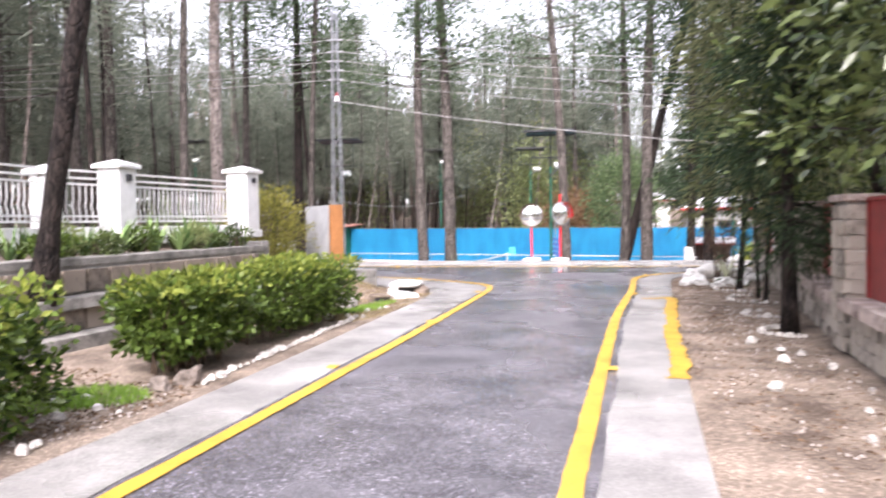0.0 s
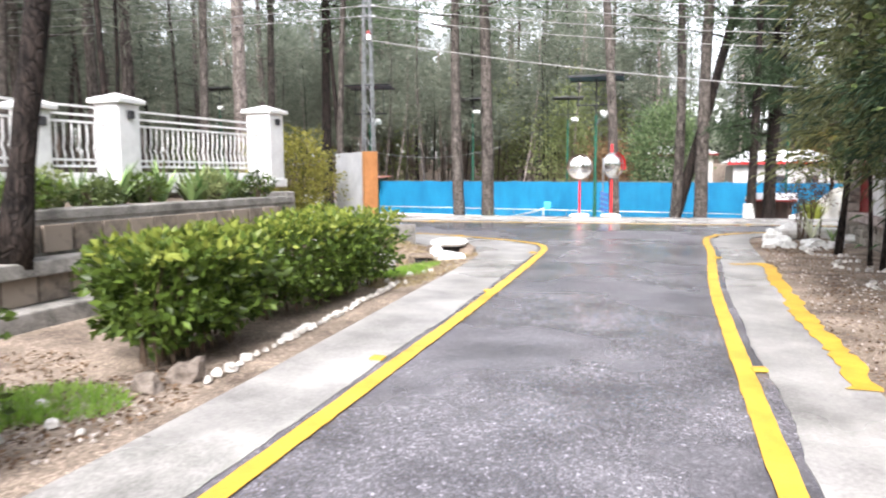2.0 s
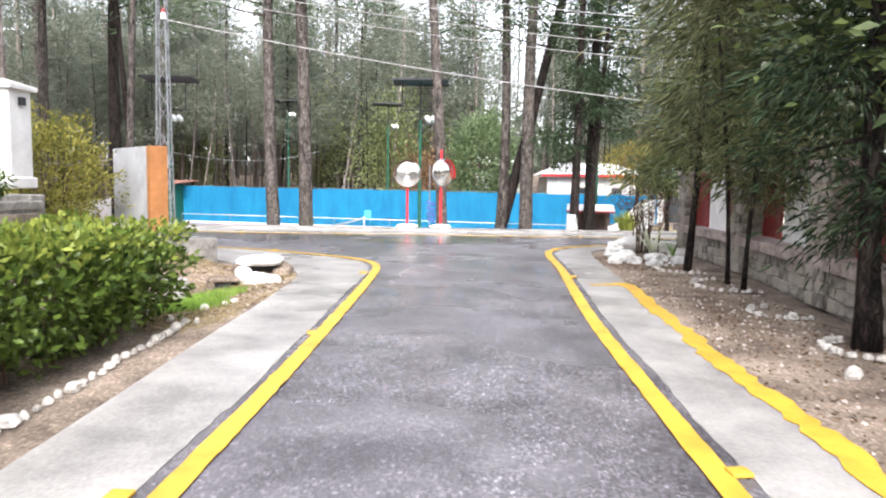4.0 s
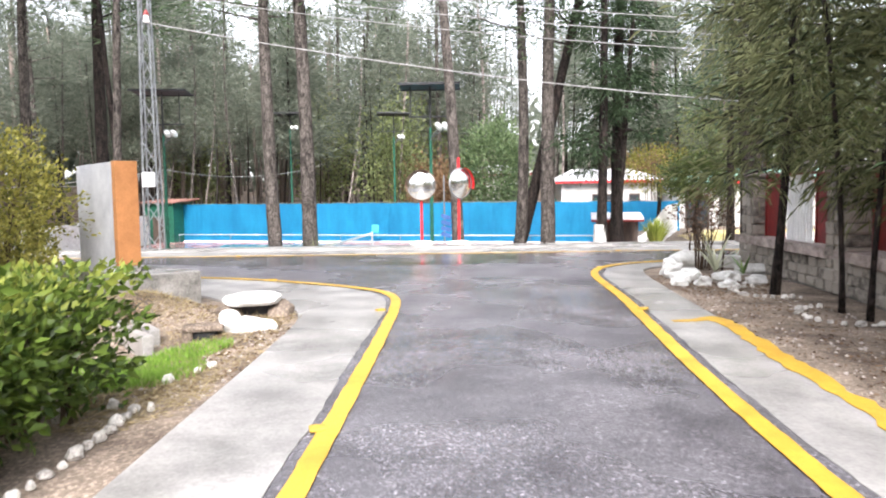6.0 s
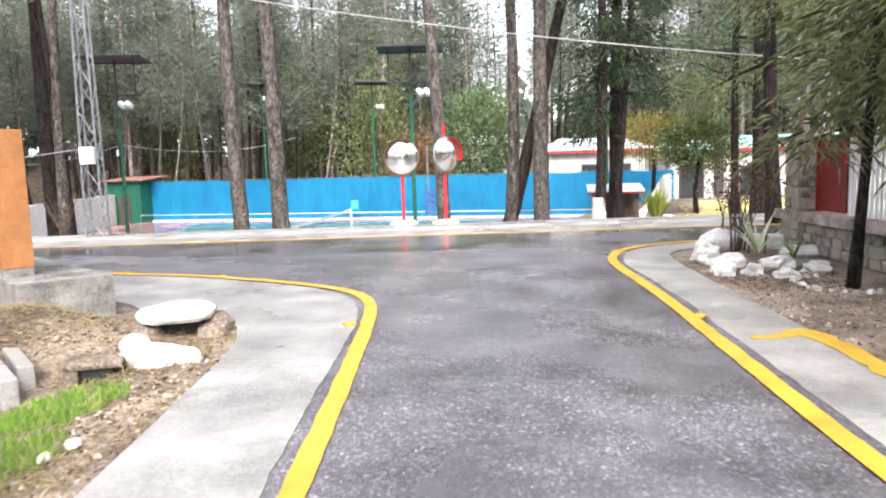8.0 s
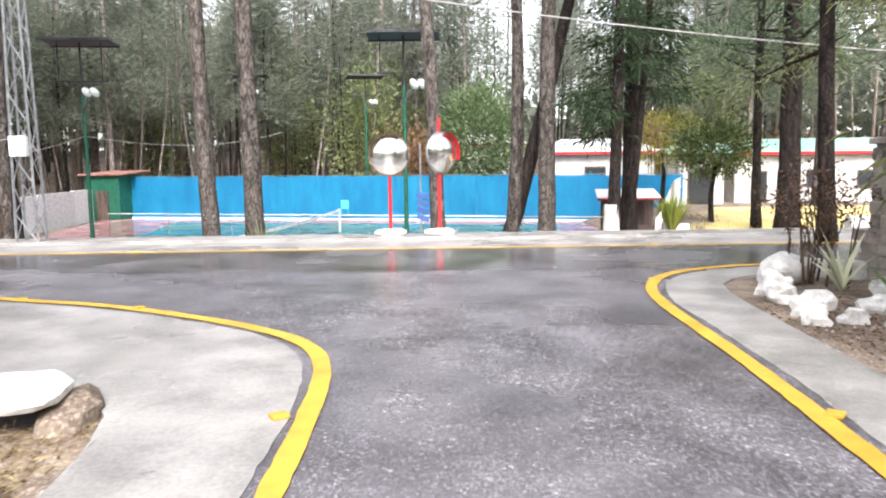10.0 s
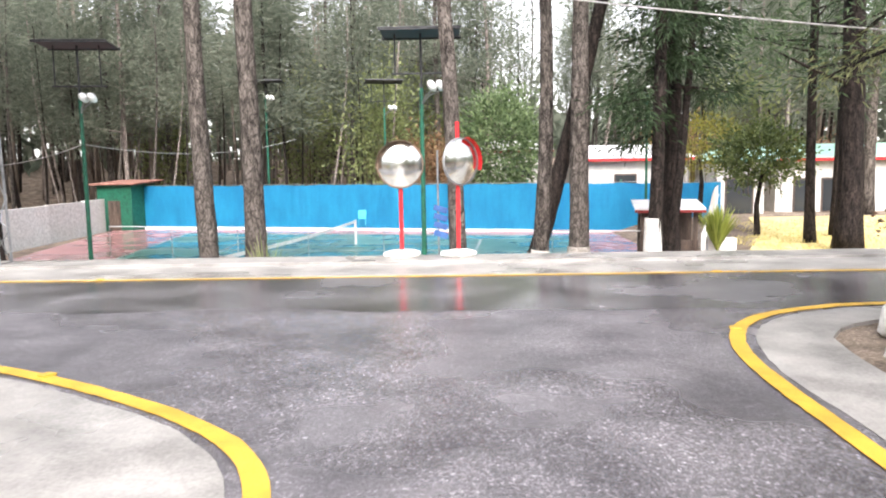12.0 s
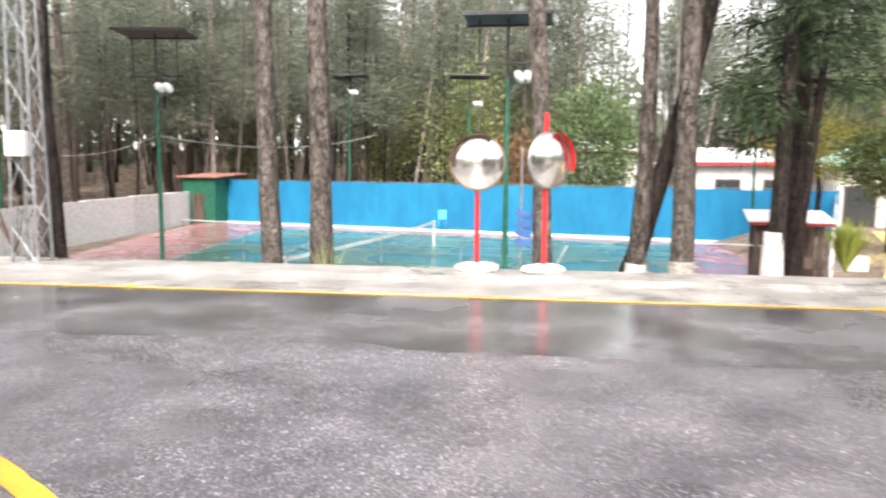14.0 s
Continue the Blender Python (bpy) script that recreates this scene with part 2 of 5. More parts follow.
def tube(bm, pts, radii, n=8, cap=True):
    """A round limb through the points, with a radius at each."""
    pts = [Vector(p) for p in pts]
    rings = []
    for i, p in enumerate(pts):
        d = (pts[min(i + 1, len(pts) - 1)] - pts[max(i - 1, 0)]).normalized()
        a = d.cross(Vector((0, 1, 0)) if abs(d.y) < 0.9 else Vector((1, 0, 0))).normalized()
        b = d.cross(a)
        r = radii[i] if isinstance(radii, (list, tuple)) else radii
        rings.append([bm.verts.new(p + r * (math.cos(2 * math.pi * k / n) * a + math.sin(2 * math.pi * k / n) * b)) for k in range(n)])
    for r0, r1 in zip(rings, rings[1:]):
        for k in range(n):
            bm.faces.new((r0[k], r0[(k + 1) % n], r1[(k + 1) % n], r1[k]))
    if cap:
        bm.faces.new(rings[0][::-1])
        bm.faces.new(rings[-1])
    return bm


def tubed(pts, radii, n=8):
    return tube(bmesh.new(), pts, radii, n)


def slab(points, z0, z1):
    """An outline on the ground with thickness."""
    bm = bmesh.new()
    low = [bm.verts.new((x, y, z0)) for x, y in points]
    top = [bm.verts.new((x, y, z1)) for x, y in points]
    f = bm.faces.new(top)
    f.normal_update()
    if f.normal.z < 0:
        f.normal_flip()
    for i in range(len(points)):
        j = (i + 1) % len(points)
        bm.faces.new((low[i], low[j], top[j], top[i]))
    bmesh.ops.triangulate(bm, faces=[f])
    return bm


def smooth_line(points, step=0.25):
    """Points along a smooth curve through the given ones."""
    p = [Vector(q) for q in points]
    out = []
    for i in range(len(p) - 1):
        a, b, c, d = p[max(i - 1, 0)], p[i], p[i + 1], p[min(i + 2, len(p) - 1)]
        k = max(2, min(30, int((c - b).length / step)))
        for j in range(k):
            t = j / k
            out.append(0.5 * (2 * b + (c - a) * t + (2 * a - 5 * b + 4 * c - d) * t * t + (3 * b - a - 3 * c + d) * t ** 3))
    return out + [p[-1]]


def ribbon(points, width, z, seed=0, ragged=0.012, thick=0.004):
    """A painted line with slightly ragged edges, a few millimetres thick."""
    rnd = random.Random(seed)
    line = smooth_line(points, 0.12)
    bm = bmesh.new()
    rows = []
    for i, p in enumerate(line):
        d = (line[min(i + 1, len(line) - 1)] - line[max(i - 1, 0)]).normalized()
        s = Vector((-d.y, d.x))
        wa, wb = [width / 2 + 0.4 * rnd.uniform(-ragged, ragged) + 0.6 * ragged * noise.noise(Vector((p.x * 3, p.y * 3, seed + q))) for q in (0, 9)]
        a, b = p + s * wa, p - s * wb
        rows.append([bm.verts.new((a.x, a.y, z - thick)), bm.verts.new((a.x, a.y, z)), bm.verts.new((b.x, b.y, z)), bm.verts.new((b.x, b.y, z - thick))])
    for r, q in zip(rows, rows[1:]):
        for k in range(3):
            bm.faces.new((r[k + 1], r[k], q[k], q[k + 1]))
    return bm


def blades(centres, ways, length, width, fold=0.25, seed=0, droop=0.0):
    """Leaves or needles as folded diamonds; one island each. Returns mesh data."""
    r = np.random.default_rng(seed)
    c, d = np.asarray(centres, float), np.asarray(ways, float)
    d = d / (np.linalg.norm(d, axis=1, keepdims=True) + 1e-9)
    n = len(c)
    ln = length * r.uniform(0.6, 1.3, (n, 1))
    wd = width * r.uniform(0.7, 1.25, (n, 1))
    side = np.cross(d, r.normal(size=(n, 3)))
    side /= np.linalg.norm(side, axis=1, keepdims=True) + 1e-9
    up = np.cross(side, d)
    mid = c + d * ln * 0.45
    tip = c + d * ln - np.array([0, 0, 1.0]) * ln * droop
    v = np.stack([c, mid + side * wd / 2 + up * wd * fold, tip, mid - side * wd / 2 + up * wd * fold], 1).reshape(-1, 3)
    me = bpy.data.meshes.new("leaves")
    me.vertices.add(4 * n)
    me.vertices.foreach_set("co", v.ravel())
    idx = np.arange(4 * n).reshape(n, 4)
    tri = np.concatenate([idx[:, [0, 1, 2]], idx[:, [0, 2, 3]]], 1).ravel()
    me.loops.add(6 * n)
    me.loops.foreach_set("vertex_index", tri)
    me.polygons.add(2 * n)
    me.polygons.foreach_set("loop_start", np.arange(0, 6 * n, 3))
    me.update(calc_edges=True)
    me.validate()
    return me


def leaves(name, me, material, parent=None, label=""):
    me.materials.append(material)
    ob = new(name, me)
    ob.parent = parent
    return tagged(ob, label)


def boulder(rnd, sx, sy, sz, rough=0.18, sub=2):
    bm = bmesh.new()
    bmesh.ops.create_icosphere(bm, subdivisions=sub, radius=1)
    off = Vector((rnd.uniform(0, 50), rnd.uniform(0, 50), rnd.uniform(0, 50)))
    for v in bm.verts:
        k = 1 + rough * 2 * noise.noise(v.co * 1.3 + off)
        q = v.co * k
        flat = [math.copysign(abs(t) ** 0.8, t) for t in q]
        v.co = Vector((flat[0] * sx, flat[1] * sy, max(flat[2], -0.55) * sz + 0.5 * sz))
    return bm


# ---- the ground ----
def height(x, y):
    """The lie of the land: level road, a terrace on one side, a sunk court ahead, a wooded rise beyond."""
    def s(a, b, t):
        t = min(max((t - a) / (b - a), 0), 1)
        return t * t * (3 - 2 * t)
    z = -0.03
    terrace = 1.1 * s(-7.35, -7.6, x) * (1 - s(12.9, 13.5 + 2.5 * s(-7.9, -8.3, x), y)) + 0.3 * s(-8.5, -9.1, x) * (1 - s(14.2, 16.5, y))
    left = 0.4 * s(-14, -26, x) * (1 - s(26, 30, y))
    drop = s(26.2, 30.5, y) * (-1.85 * (1 - s(4.0, 8.0, x)) - 0.95 * s(4.0, 8.0, x))
    ditch = -0.25 * math.exp(-(((x + 6.4) * 0.70 - (y - 13.7) * 0.72) / 1.9) ** 2 - (((x + 6.4) * 0.72 + (y - 13.7) * 0.70) / 0.8) ** 2)
    rise = 0.10 * max(0, y - 66) + 0.06 * max(0, -x - 34) * s(20, 40, y)
    ruts = 0.02 * noise.noise(Vector((x * 0.9, y * 0.9, 0))) * (1 if not (-3.3 < x < 0.6 and y < 19) else 0)
    if y > 15 and y < 26.3:
        ruts = 0
    mound = 0.40 * math.exp(-((x + 6.55) / 0.75) ** 2 - ((y - 14.75) / 0.6) ** 2)
    return z + mound + ditch * (1 - s(-4.9, -4.4, x)) + terrace + left + drop + min(rise, 7) + ruts


def axis(lo, hi, a, b, step):
    mid = list(np.arange(a, b, step))
    out, d, q = [], step, a
    while q > lo:
        d *= 1.5
        q -= d
        out.append(max(q, lo))
    tail, d, q = [], step, mid[-1]
    while q < hi:
        d *= 1.5
        q += d
        tail.append(min(q, hi))
    return out[::-1] + mid + tail


bm = bmesh.new()
xs, ys = axis(-900, 900, -16, 12, 0.28), axis(-900, 900, -4, 36, 0.3)
grid = [[bm.verts.new((x, y, height(x, y))) for x in xs] for y in ys]
for r, q in zip(grid, grid[1:]):
    for i in range(len(xs) - 1):
        bm.faces.new((r[i], r[i + 1], q[i + 1], q[i]))
tagged(part("ground", bm, SOIL, smooth=True), "brown soil with pine litter and damp patches", "ground", kind="structure")

LEFT_LINE = [(-2.91, -6), (-2.89, 0), (-2.88, 3.4), (-2.94, 6.8), (-2.98, 9), (-3.07, 12), (-3.17, 14.5), (-3.25, 15.6), (-3.38, 16.2), (-3.62, 16.7), (-4.05, 17.15), (-4.6, 17.55), (-5.4, 18.02), (-6.3, 18.45), (-7.3, 18.75), (-8.6, 19.1), (-12, 19.5), (-20, 19.8), (-60, 20)]
RIGHT_LINE = [(-0.38, -6), (-0.37, 0), (-0.37, 5), (-0.36, 9), (-0.33, 11.5), (-0.22, 14), (-0.13, 16), (-0.12, 17.9), (-0.07, 18.8), (0.08, 19.5), (0.38, 20.15), (0.85, 20.65), (1.5, 21.0), (2.3, 21.2), (6, 21.6), (20, 22.4), (60, 24)]
FAR = lambda x: 23.62 + 0.045 * (x + 3.5) if abs(x) < 30 else 23.62 + 0.045 * (math.copysign(30, x) + 3.5)


def offset(points, d):
    line = smooth_line(points, 0.12)
    out = []
    for i, p in enumerate(line):
        t = (line[min(i + 1, len(line) - 1)] - line[max(i - 1, 0)]).normalized()
        e = d * (1 + 0.28 * noise.noise(Vector((p.x * 0.8, p.y * 0.8, 5))) + 0.14 * noise.noise(Vector((p.x * 9, p.y * 9, 2))))
        out.append((p.x - t.y * e, p.y + t.x * e))
    return out


edge_l, edge_r = offset(LEFT_LINE, 0.135), offset(RIGHT_LINE, -0.15)
far_pts = [(x, FAR(x) + 0.1) for x in np.arange(-60, 61, 4.0)]
tagged(part("road", slab(edge_l + far_pts + edge_r[::-1], -0.25, 0.0), ASPHALT), "wet dark grey asphalt lane meeting a crossing road", "road", kind="structure")
strip = [(x, 20.95 + 0.5 * noise.noise(Vector((x * 0.5, 0, 4))) + 0.12 * noise.noise(Vector((x * 2.5, 0, 7))) + 0.03 * (x + 3) * (x > 0)) for x in np.arange(-8.6, 2.2, 0.3)]
strip = [(-60, 20.9), (-20, 20.8)] + strip + [(6, 21.9), (20, 22.8), (60, 24.3)]
tagged(part("road", slab(strip + [(x, FAR(x) + 0.09) for x in np.arange(60, -61, -4.0)], -0.1, 0.004), WET_ASPHALT), "smooth dark wet asphalt of the crossing road", "road", kind="structure")
apron_l = [(-3.74, -6), (-3.76, 0), (-3.74, 4), (-3.84, 7), (-4.0, 10), (-4.12, 12.5), (-4.28, 14.4), (-4.7, 15.3), (-5.6, 15.7), (-6.6, 16.6), (-9, 17.2), (-20, 17.4), (-60, 17.6)]
tagged(part("pavement", slab([(p.x, p.y) for p in smooth_line(apron_l, 0.4)] + edge_l[::-1], -0.2, 0.008), CONCRETE), "pale grey concrete verge widening at the junction", "pavement", kind="structure")
apron_r = [(0.42, -6), (0.43, 5), (0.5, 9), (0.58, 12), (0.66, 15), (0.72, 17), (0.85, 19.0), (1.2, 19.9), (2.4, 20.5), (6, 20.9), (20, 21.7), (60, 23.2)]
tagged(part("pavement", slab(edge_r + [(p.x, p.y) for p in smooth_line(apron_r, 0.4)][::-1], -0.2, 0.008), CONCRETE), "pale concrete strip beside the lane", "pavement", kind="structure")
verge = [(x, FAR(x) + 0.1) for x in np.arange(-60, 61, 4.0)] + [(x, FAR(x) + 2.3) for x in np.arange(60, -61, -4.0)]
tagged(part("pavement", slab(verge, -0.5, 0.02), CONCRETE), "wet grey concrete verge along the crossing road", "pavement", kind="structure")
kerb = [(x, FAR(x) + 1.45) for x in np.arange(-60, 61, 4.0)] + [(x, FAR(x) + 2.35) for x in np.arange(60, -61, -4.0)]
tagged(part("kerb", slab(kerb, -0.6, 0.07), CONCRETE), "low concrete kerb at the top of the slope", "kerb", kind="structure")
lane_paint = thing("road_marking", 0, 0, 0, 0, "worn yellow edge lines painted on the asphalt", "road marking", kind="structure")
part("edge_line", ribbon(LEFT_LINE, 0.135, 0.014, 1), YELLOW, lane_paint)
part("edge_line", ribbon(RIGHT_LINE, 0.14, 0.014, 2), YELLOW, lane_paint)
part("edge_line", ribbon([(x, FAR(x)) for x in range(-60, 61, 6)], 0.09, 0.014, 3), YELLOW, lane_paint)
part("bay_line", ribbon([(0.05, 14.05), (0.28, 14.08), (0.55, 14.22)], 0.13, 0.016, 4, 0.05), YELLOW, lane_paint)
part("bay_line", ribbon([(0.5, 14.3), (0.6, 14.0), (0.58, 13.3), (0.52, 12.3), (0.49, 11.4), (0.43, 9.6), (0.45, 8.5), (0.42, 8.0), (0.45, 7.6), (0.38, 7.25), (0.36, 7.0)], 0.19, 0.0165, 5, 0.075), YELLOW, lane_paint)
stud = part("road_stud", boxed(-0.055, 0.055, -0.05, 0.05, 0, 0.022, 0.008), YELLOW)
tagged(stud, "small yellow raised road stud on the edge line", "road stud", "road studs")
STUDS = [(-0.26, 7.35), (-3.13, 6.85), (-3.09, 10.35), (-3.36, 14.9), (-0.08, 14.9), (-5.75, 18.25), (-7.4, 18.82), (-8.2, 23.44), (1.3, 23.86), (-0.35, 2.2), (-3.0, 3.1), (0.2, 19.9)]
stud.matrix_basis = pose(*STUDS[0], 0.008, 0, 0, 8)
for i, (x, y) in enumerate(STUDS[1:]):
    copy_thing(stud, pose(x, y, 0.008, 0, 0, 17 * i))

# ---- the sunk court with its blue windscreen ----
CORNERS = ((-27.0, 59.3), (9.4, 51.6), (4.6, 31.6), (-20.0, 31.6))


def on_court(u, v):
    """A place on the court: u across from its far left corner, v towards the road."""
    a, b, c, d = [Vector(p) for p in CORNERS]
    return (a * (1 - u) + b * u) * (1 - v) + (d * (1 - u) + c * u) * v


def court_patch(u0, u1, v0, v1, z, thick):
    pts = [on_court(u, v) for u, v in ((u0, v0), (u1, v0), (u1, v1), (u0, v1))]
    return slab([(p.x, p.y) for p in pts], z - thick, z)


FADED_LINE = surface("faded_line_paint", (0.20, 0.25, 0.24), (0.48, 0.50, 0.49), 0.4, 1.5, 40, 0.1, wet=0.15)
court = thing("sports_court", 0, 0, 0, 0, "wet red and green painted court with white lines", "court", kind="structure")
part("outer_surface", court_patch(0, 1, 0, 1, -1.79, 0.2), COURT_RED, court, "faded pink-red outer surface")
part("inner_surface", court_patch(0.165, 0.84, 0.12, 0.98, -1.785, 0.1), COURT_GREEN, court, "wet green playing surface")
for u0, u1, v0, v1 in ((0.165, 0.84, 0.117, 0.124), (0.165, 0.169, 0.12, 0.98), (0.836, 0.84, 0.12, 0.98), (0.165, 0.84, 0.22, 0.226), (0.165, 0.84, 0.47, 0.477), (0.30, 0.304, 0.22, 0.9), (0.68, 0.684, 0.22, 0.9), (0.165, 0.84, 0.8, 0.807), (0.30, 0.68, 0.35, 0.355)):
    part("court_line", court_patch(u0, u1, v0, v1, -1.78, 0.003), FADED_LINE, court)

net = thing("court_net", 0, 0, -1.79, 0, "sagging court net with a white top band between white posts", "net")
na, nb = Vector((-8.55, 47.0, 0)), Vector((-9.6, 32.0, 0))
for p in (na, nb):
    part("net_post", tubed([p, p + Vector((0, 0, 1.2))], 0.06, 10), WHITE, net)
sag = [na.lerp(nb, k / 12) + Vector((0, 0, 1.17 - 0.10 * math.sin(math.pi * k / 12))) for k in range(13)]
bm = bmesh.new()
side = Vector((0.012, 0, 0))
rows = [[bm.verts.new(p + side), bm.verts.new(p - side), bm.verts.new(p - side - Vector((0, 0, 0.11))), bm.verts.new(p + side - Vector((0, 0, 0.11)))] for p in sag]
for r, q in zip(rows, rows[1:]):
    for k in range(4):
        bm.faces.new((r[k], r[(k + 1) % 4], q[(k + 1) % 4], q[k]))
part("top_band", bm, WHITE, net)
bm = bmesh.new()
for k in range(1, 80):
    p = na.lerp(nb, k / 80)
    tube(bm, [p + Vector((0, 0, 0.08)), p + Vector((0, 0, 1.07 - 0.10 * math.sin(math.pi * k / 80)))], 0.004, 3)
for h in np.arange(0.1, 1.02, 0.12):
    tube(bm, [na.lerp(nb, k / 8) + Vector((0, 0, h - 0.05 * math.sin(math.pi * k / 8))) for k in range(9)], 0.004, 3)
tagged(part("net_cords", bm, NET, net), kind="stuff")

# white pipe rail between the slope and the court
pipe_rail = thing("pipe_rail", 0, 0, 0, 0, "white pipe rail on slim posts before the court", "railing")
ra, rb = Vector((-16.6, 39.1, -0.23)), Vector((2.6, 34.3, -0.23))
part("rail", tubed([ra, rb], 0.02, 8), WHITE, pipe_rail)
for i in range(8):
    p = ra.lerp(rb, i / 7)
    part("post", tubed([(p.x, p.y, -1.85), (p.x, p.y, -0.2)], 0.016, 8), GALV, pipe_rail, "slim grey post")

# windscreen along the far side, in panels tied to posts
fence = thing("court_fence", 0, 0, 0, 0, "tall bright blue cloth windscreen on green posts behind the court", "fence", kind="structure")
fa, fb = Vector((-25.0, 59.0)), Vector((10.3, 51.3))
PANELS = 14
rnd = random.Random(4)
for i in range(PANELS):
    a, b = fa.lerp(fb, i / PANELS), fa.lerp(fb, (i + 1) / PANELS)
    bm = bmesh.new()
    cols = []
    nx, nz = 14, 6
    d = (b - a).normalized()
    nrm = Vector((d.y, -d.x))
    for k in range(nx + 1):
        col = []
        for j in range(nz + 1):
            t, h = k / nx, j / nz
            p = a.lerp(b, t)
            w = 0.05 * noise.noise(Vector((p.x * 1.1, h * 1.2, 1.7))) + 0.03 * noise.noise(Vector((p.x * 4.5, h * 2.5, 8.7))) * math.sin(math.pi * t)
            top = 1.08 - 0.012 * (i + t) - 0.05 * math.sin(math.pi * t) * (0.6 + 0.6 * ((i * 7) % 5) / 5) if j == nz else None
            z = top if top is not None else -1.70 + (1.05 + 1.70) * h
            col.append(bm.verts.new((p.x + nrm.x * w, p.y + nrm.y * w, z)))
        cols.append(col)
    for c0, c1 in zip(cols, cols[1:]):
        for j in range(nz):
            bm.faces.new((c0[j], c1[j], c1[j + 1], c0[j + 1]))
    bmesh.ops.solidify(bm, geom=bm.faces[:], thickness=0.01)
    part("windscreen_panel", bm, BLUE, fence)
    p = a + nrm * -0.09
    part("post", tubed([(p.x, p.y, -1.85), (p.x, p.y, 1.12)], 0.045, 8), GREEN_PAINT, fence)
d = (fb - fa).normalized()
n2 = Vector((d.y, -d.x)) * 0.12
part("base_kerb", slab([tuple(fa + n2), tuple(fb + n2), tuple(fb - n2), tuple(fa - n2)], -1.85, -1.69), WHITE, fence, "white-painted base kerb")
q0, q1 = fa - n2 * 0.3, fb - n2 * 0.3
part("top_wire", tubed([(q0.x, q0.y, 1.1), (q1.x, q1.y, 0.95)], 0.018, 6), GALV, fence)

# whitewashed boundary wall and the green hut at the court's corner
wall = thing("boundary_wall", 0, 0, 0, 0, "low whitewashed boundary wall, stained along its top", "wall", kind="structure")
for i in range(6):
    a, b = Vector((-22.6, 30)).lerp(Vector((-27.5, 59.8)), i / 6), Vector((-22.6, 30)).lerp(Vector((-27.5, 59.8)), (i + 1) / 6)
    part("wall_bay", slab([(a.x, a.y), (b.x, b.y), (b.x - 0.25, b.y), (a.x - 0.25, a.y)], -1.9, 0.02 + 0.05 * i), LIME, wall)
hut = thing("pump_hut", -26.2, 59.2, -1.85, -10, "small green-painted hut with a rusty sheet roof", "hut")
part("wall", boxed(-1.35, 1.25, -1.3, 1.3, 0, 3.1, 0.03), GREEN_PAINT, hut)
part("door", boxed(-0.5, 0.4, -1.36, -1.3, 0.05, 2.0, 0.01), WOOD_DARK, hut)
part("roof", box(bmesh.new(), -1.7, 1.7, -1.6, 1.6, 0, 0.1, 0.02, pose(0, 0, 3.15, 4, 0, 0)), surface("rusty_sheet", (0.16, 0.06, 0.045), (0.36, 0.19, 0.15), 0.7, 3, 40, 0.2), hut, "reddish rusty sheet roof")

# white picket side fence by the path
picket = thing("picket_fence", 0, 0, 0, 0, "white-painted picket fence along the court's side path", "fence", kind="structure")
pa, pb = Vector((3.7, 32.6)), Vector((11.6, 55.5))
COUNT = 110
me = None
for i in range(COUNT):
    p = pa.lerp(pb, i / (COUNT - 1))
    if me is None:
        ob = part("picket", boxed(-0.012, 0.012, -0.06, 0.06, 0, 1.75, 0.006), WHITE, picket)
        me = ob.data
    else:
        ob = new("picket", me)
        ob.parent = picket
    ob.matrix_basis = pose(p.x, p.y, height(p.x, p.y) - 0.02, 0, 0, -19)
for h in (0.4, 1.4):
    part("rail", tubed([(pa.x + 0.04, pa.y, height(*pa) + h), (pb.x + 0.04, pb.y, height(*pb) + h)], 0.03, 6), WHITE, picket)

kiosk = thing("shelter", 3.3, 34.8, -1.55, -8, "low timber shelter with a white and red sheet roof", "shelter")
for x, y in ((-0.75, -0.6), (0.75, -0.6), (-0.75, 0.6), (0.75, 0.6)):
    part("post", boxed(x - 0.06, x + 0.06, y - 0.06, y + 0.06, 0, 2.02), WOOD_DARK, kiosk)
part("counter", boxed(-0.85, 0.85, -0.6, -0.5, 0.75, 1.05, 0.01), WOOD_DARK, kiosk)
part("back_panel", boxed(-0.8, 0.8, 0.55, 0.6, 0.0, 2.0), WOOD_DARK, kiosk)
part("roof", box(bmesh.new(), -1.0, 1.0, -0.9, 0.9, 0, 0.06, 0.01, pose(0, 0, 2.05, 6, 0, 0)), ROOF_WHITE, kiosk, "white sheet roof")
part("fascia", boxed(-1.0, 1.0, -0.94, -0.9, 1.88, 1.96, 0.01), RED, kiosk, "red fascia")
chair = thing("plastic_chair", -9.58, 54.9, -1.45, 190, "light blue plastic chair beside the court", "chair")
CHAIR = surface("light_blue_plastic", (0.05, 0.42, 0.62), (0.08, 0.55, 0.75), 0.4, 5, 40, 0.0)
part("seat", boxed(-0.24, 0.24, -0.24, 0.24, 0.42, 0.46, 0.015), CHAIR, chair)
part("backrest", boxed(-0.24, 0.24, 0.2, 0.24, 0.46, 0.95, 0.015), CHAIR, chair)
for x in (-0.2, 0.2):
    for y in (-0.2, 0.2):
        part("leg", boxed(x - 0.02, x + 0.02, y - 0.02, y + 0.02, 0, 0.43), CHAIR, chair)


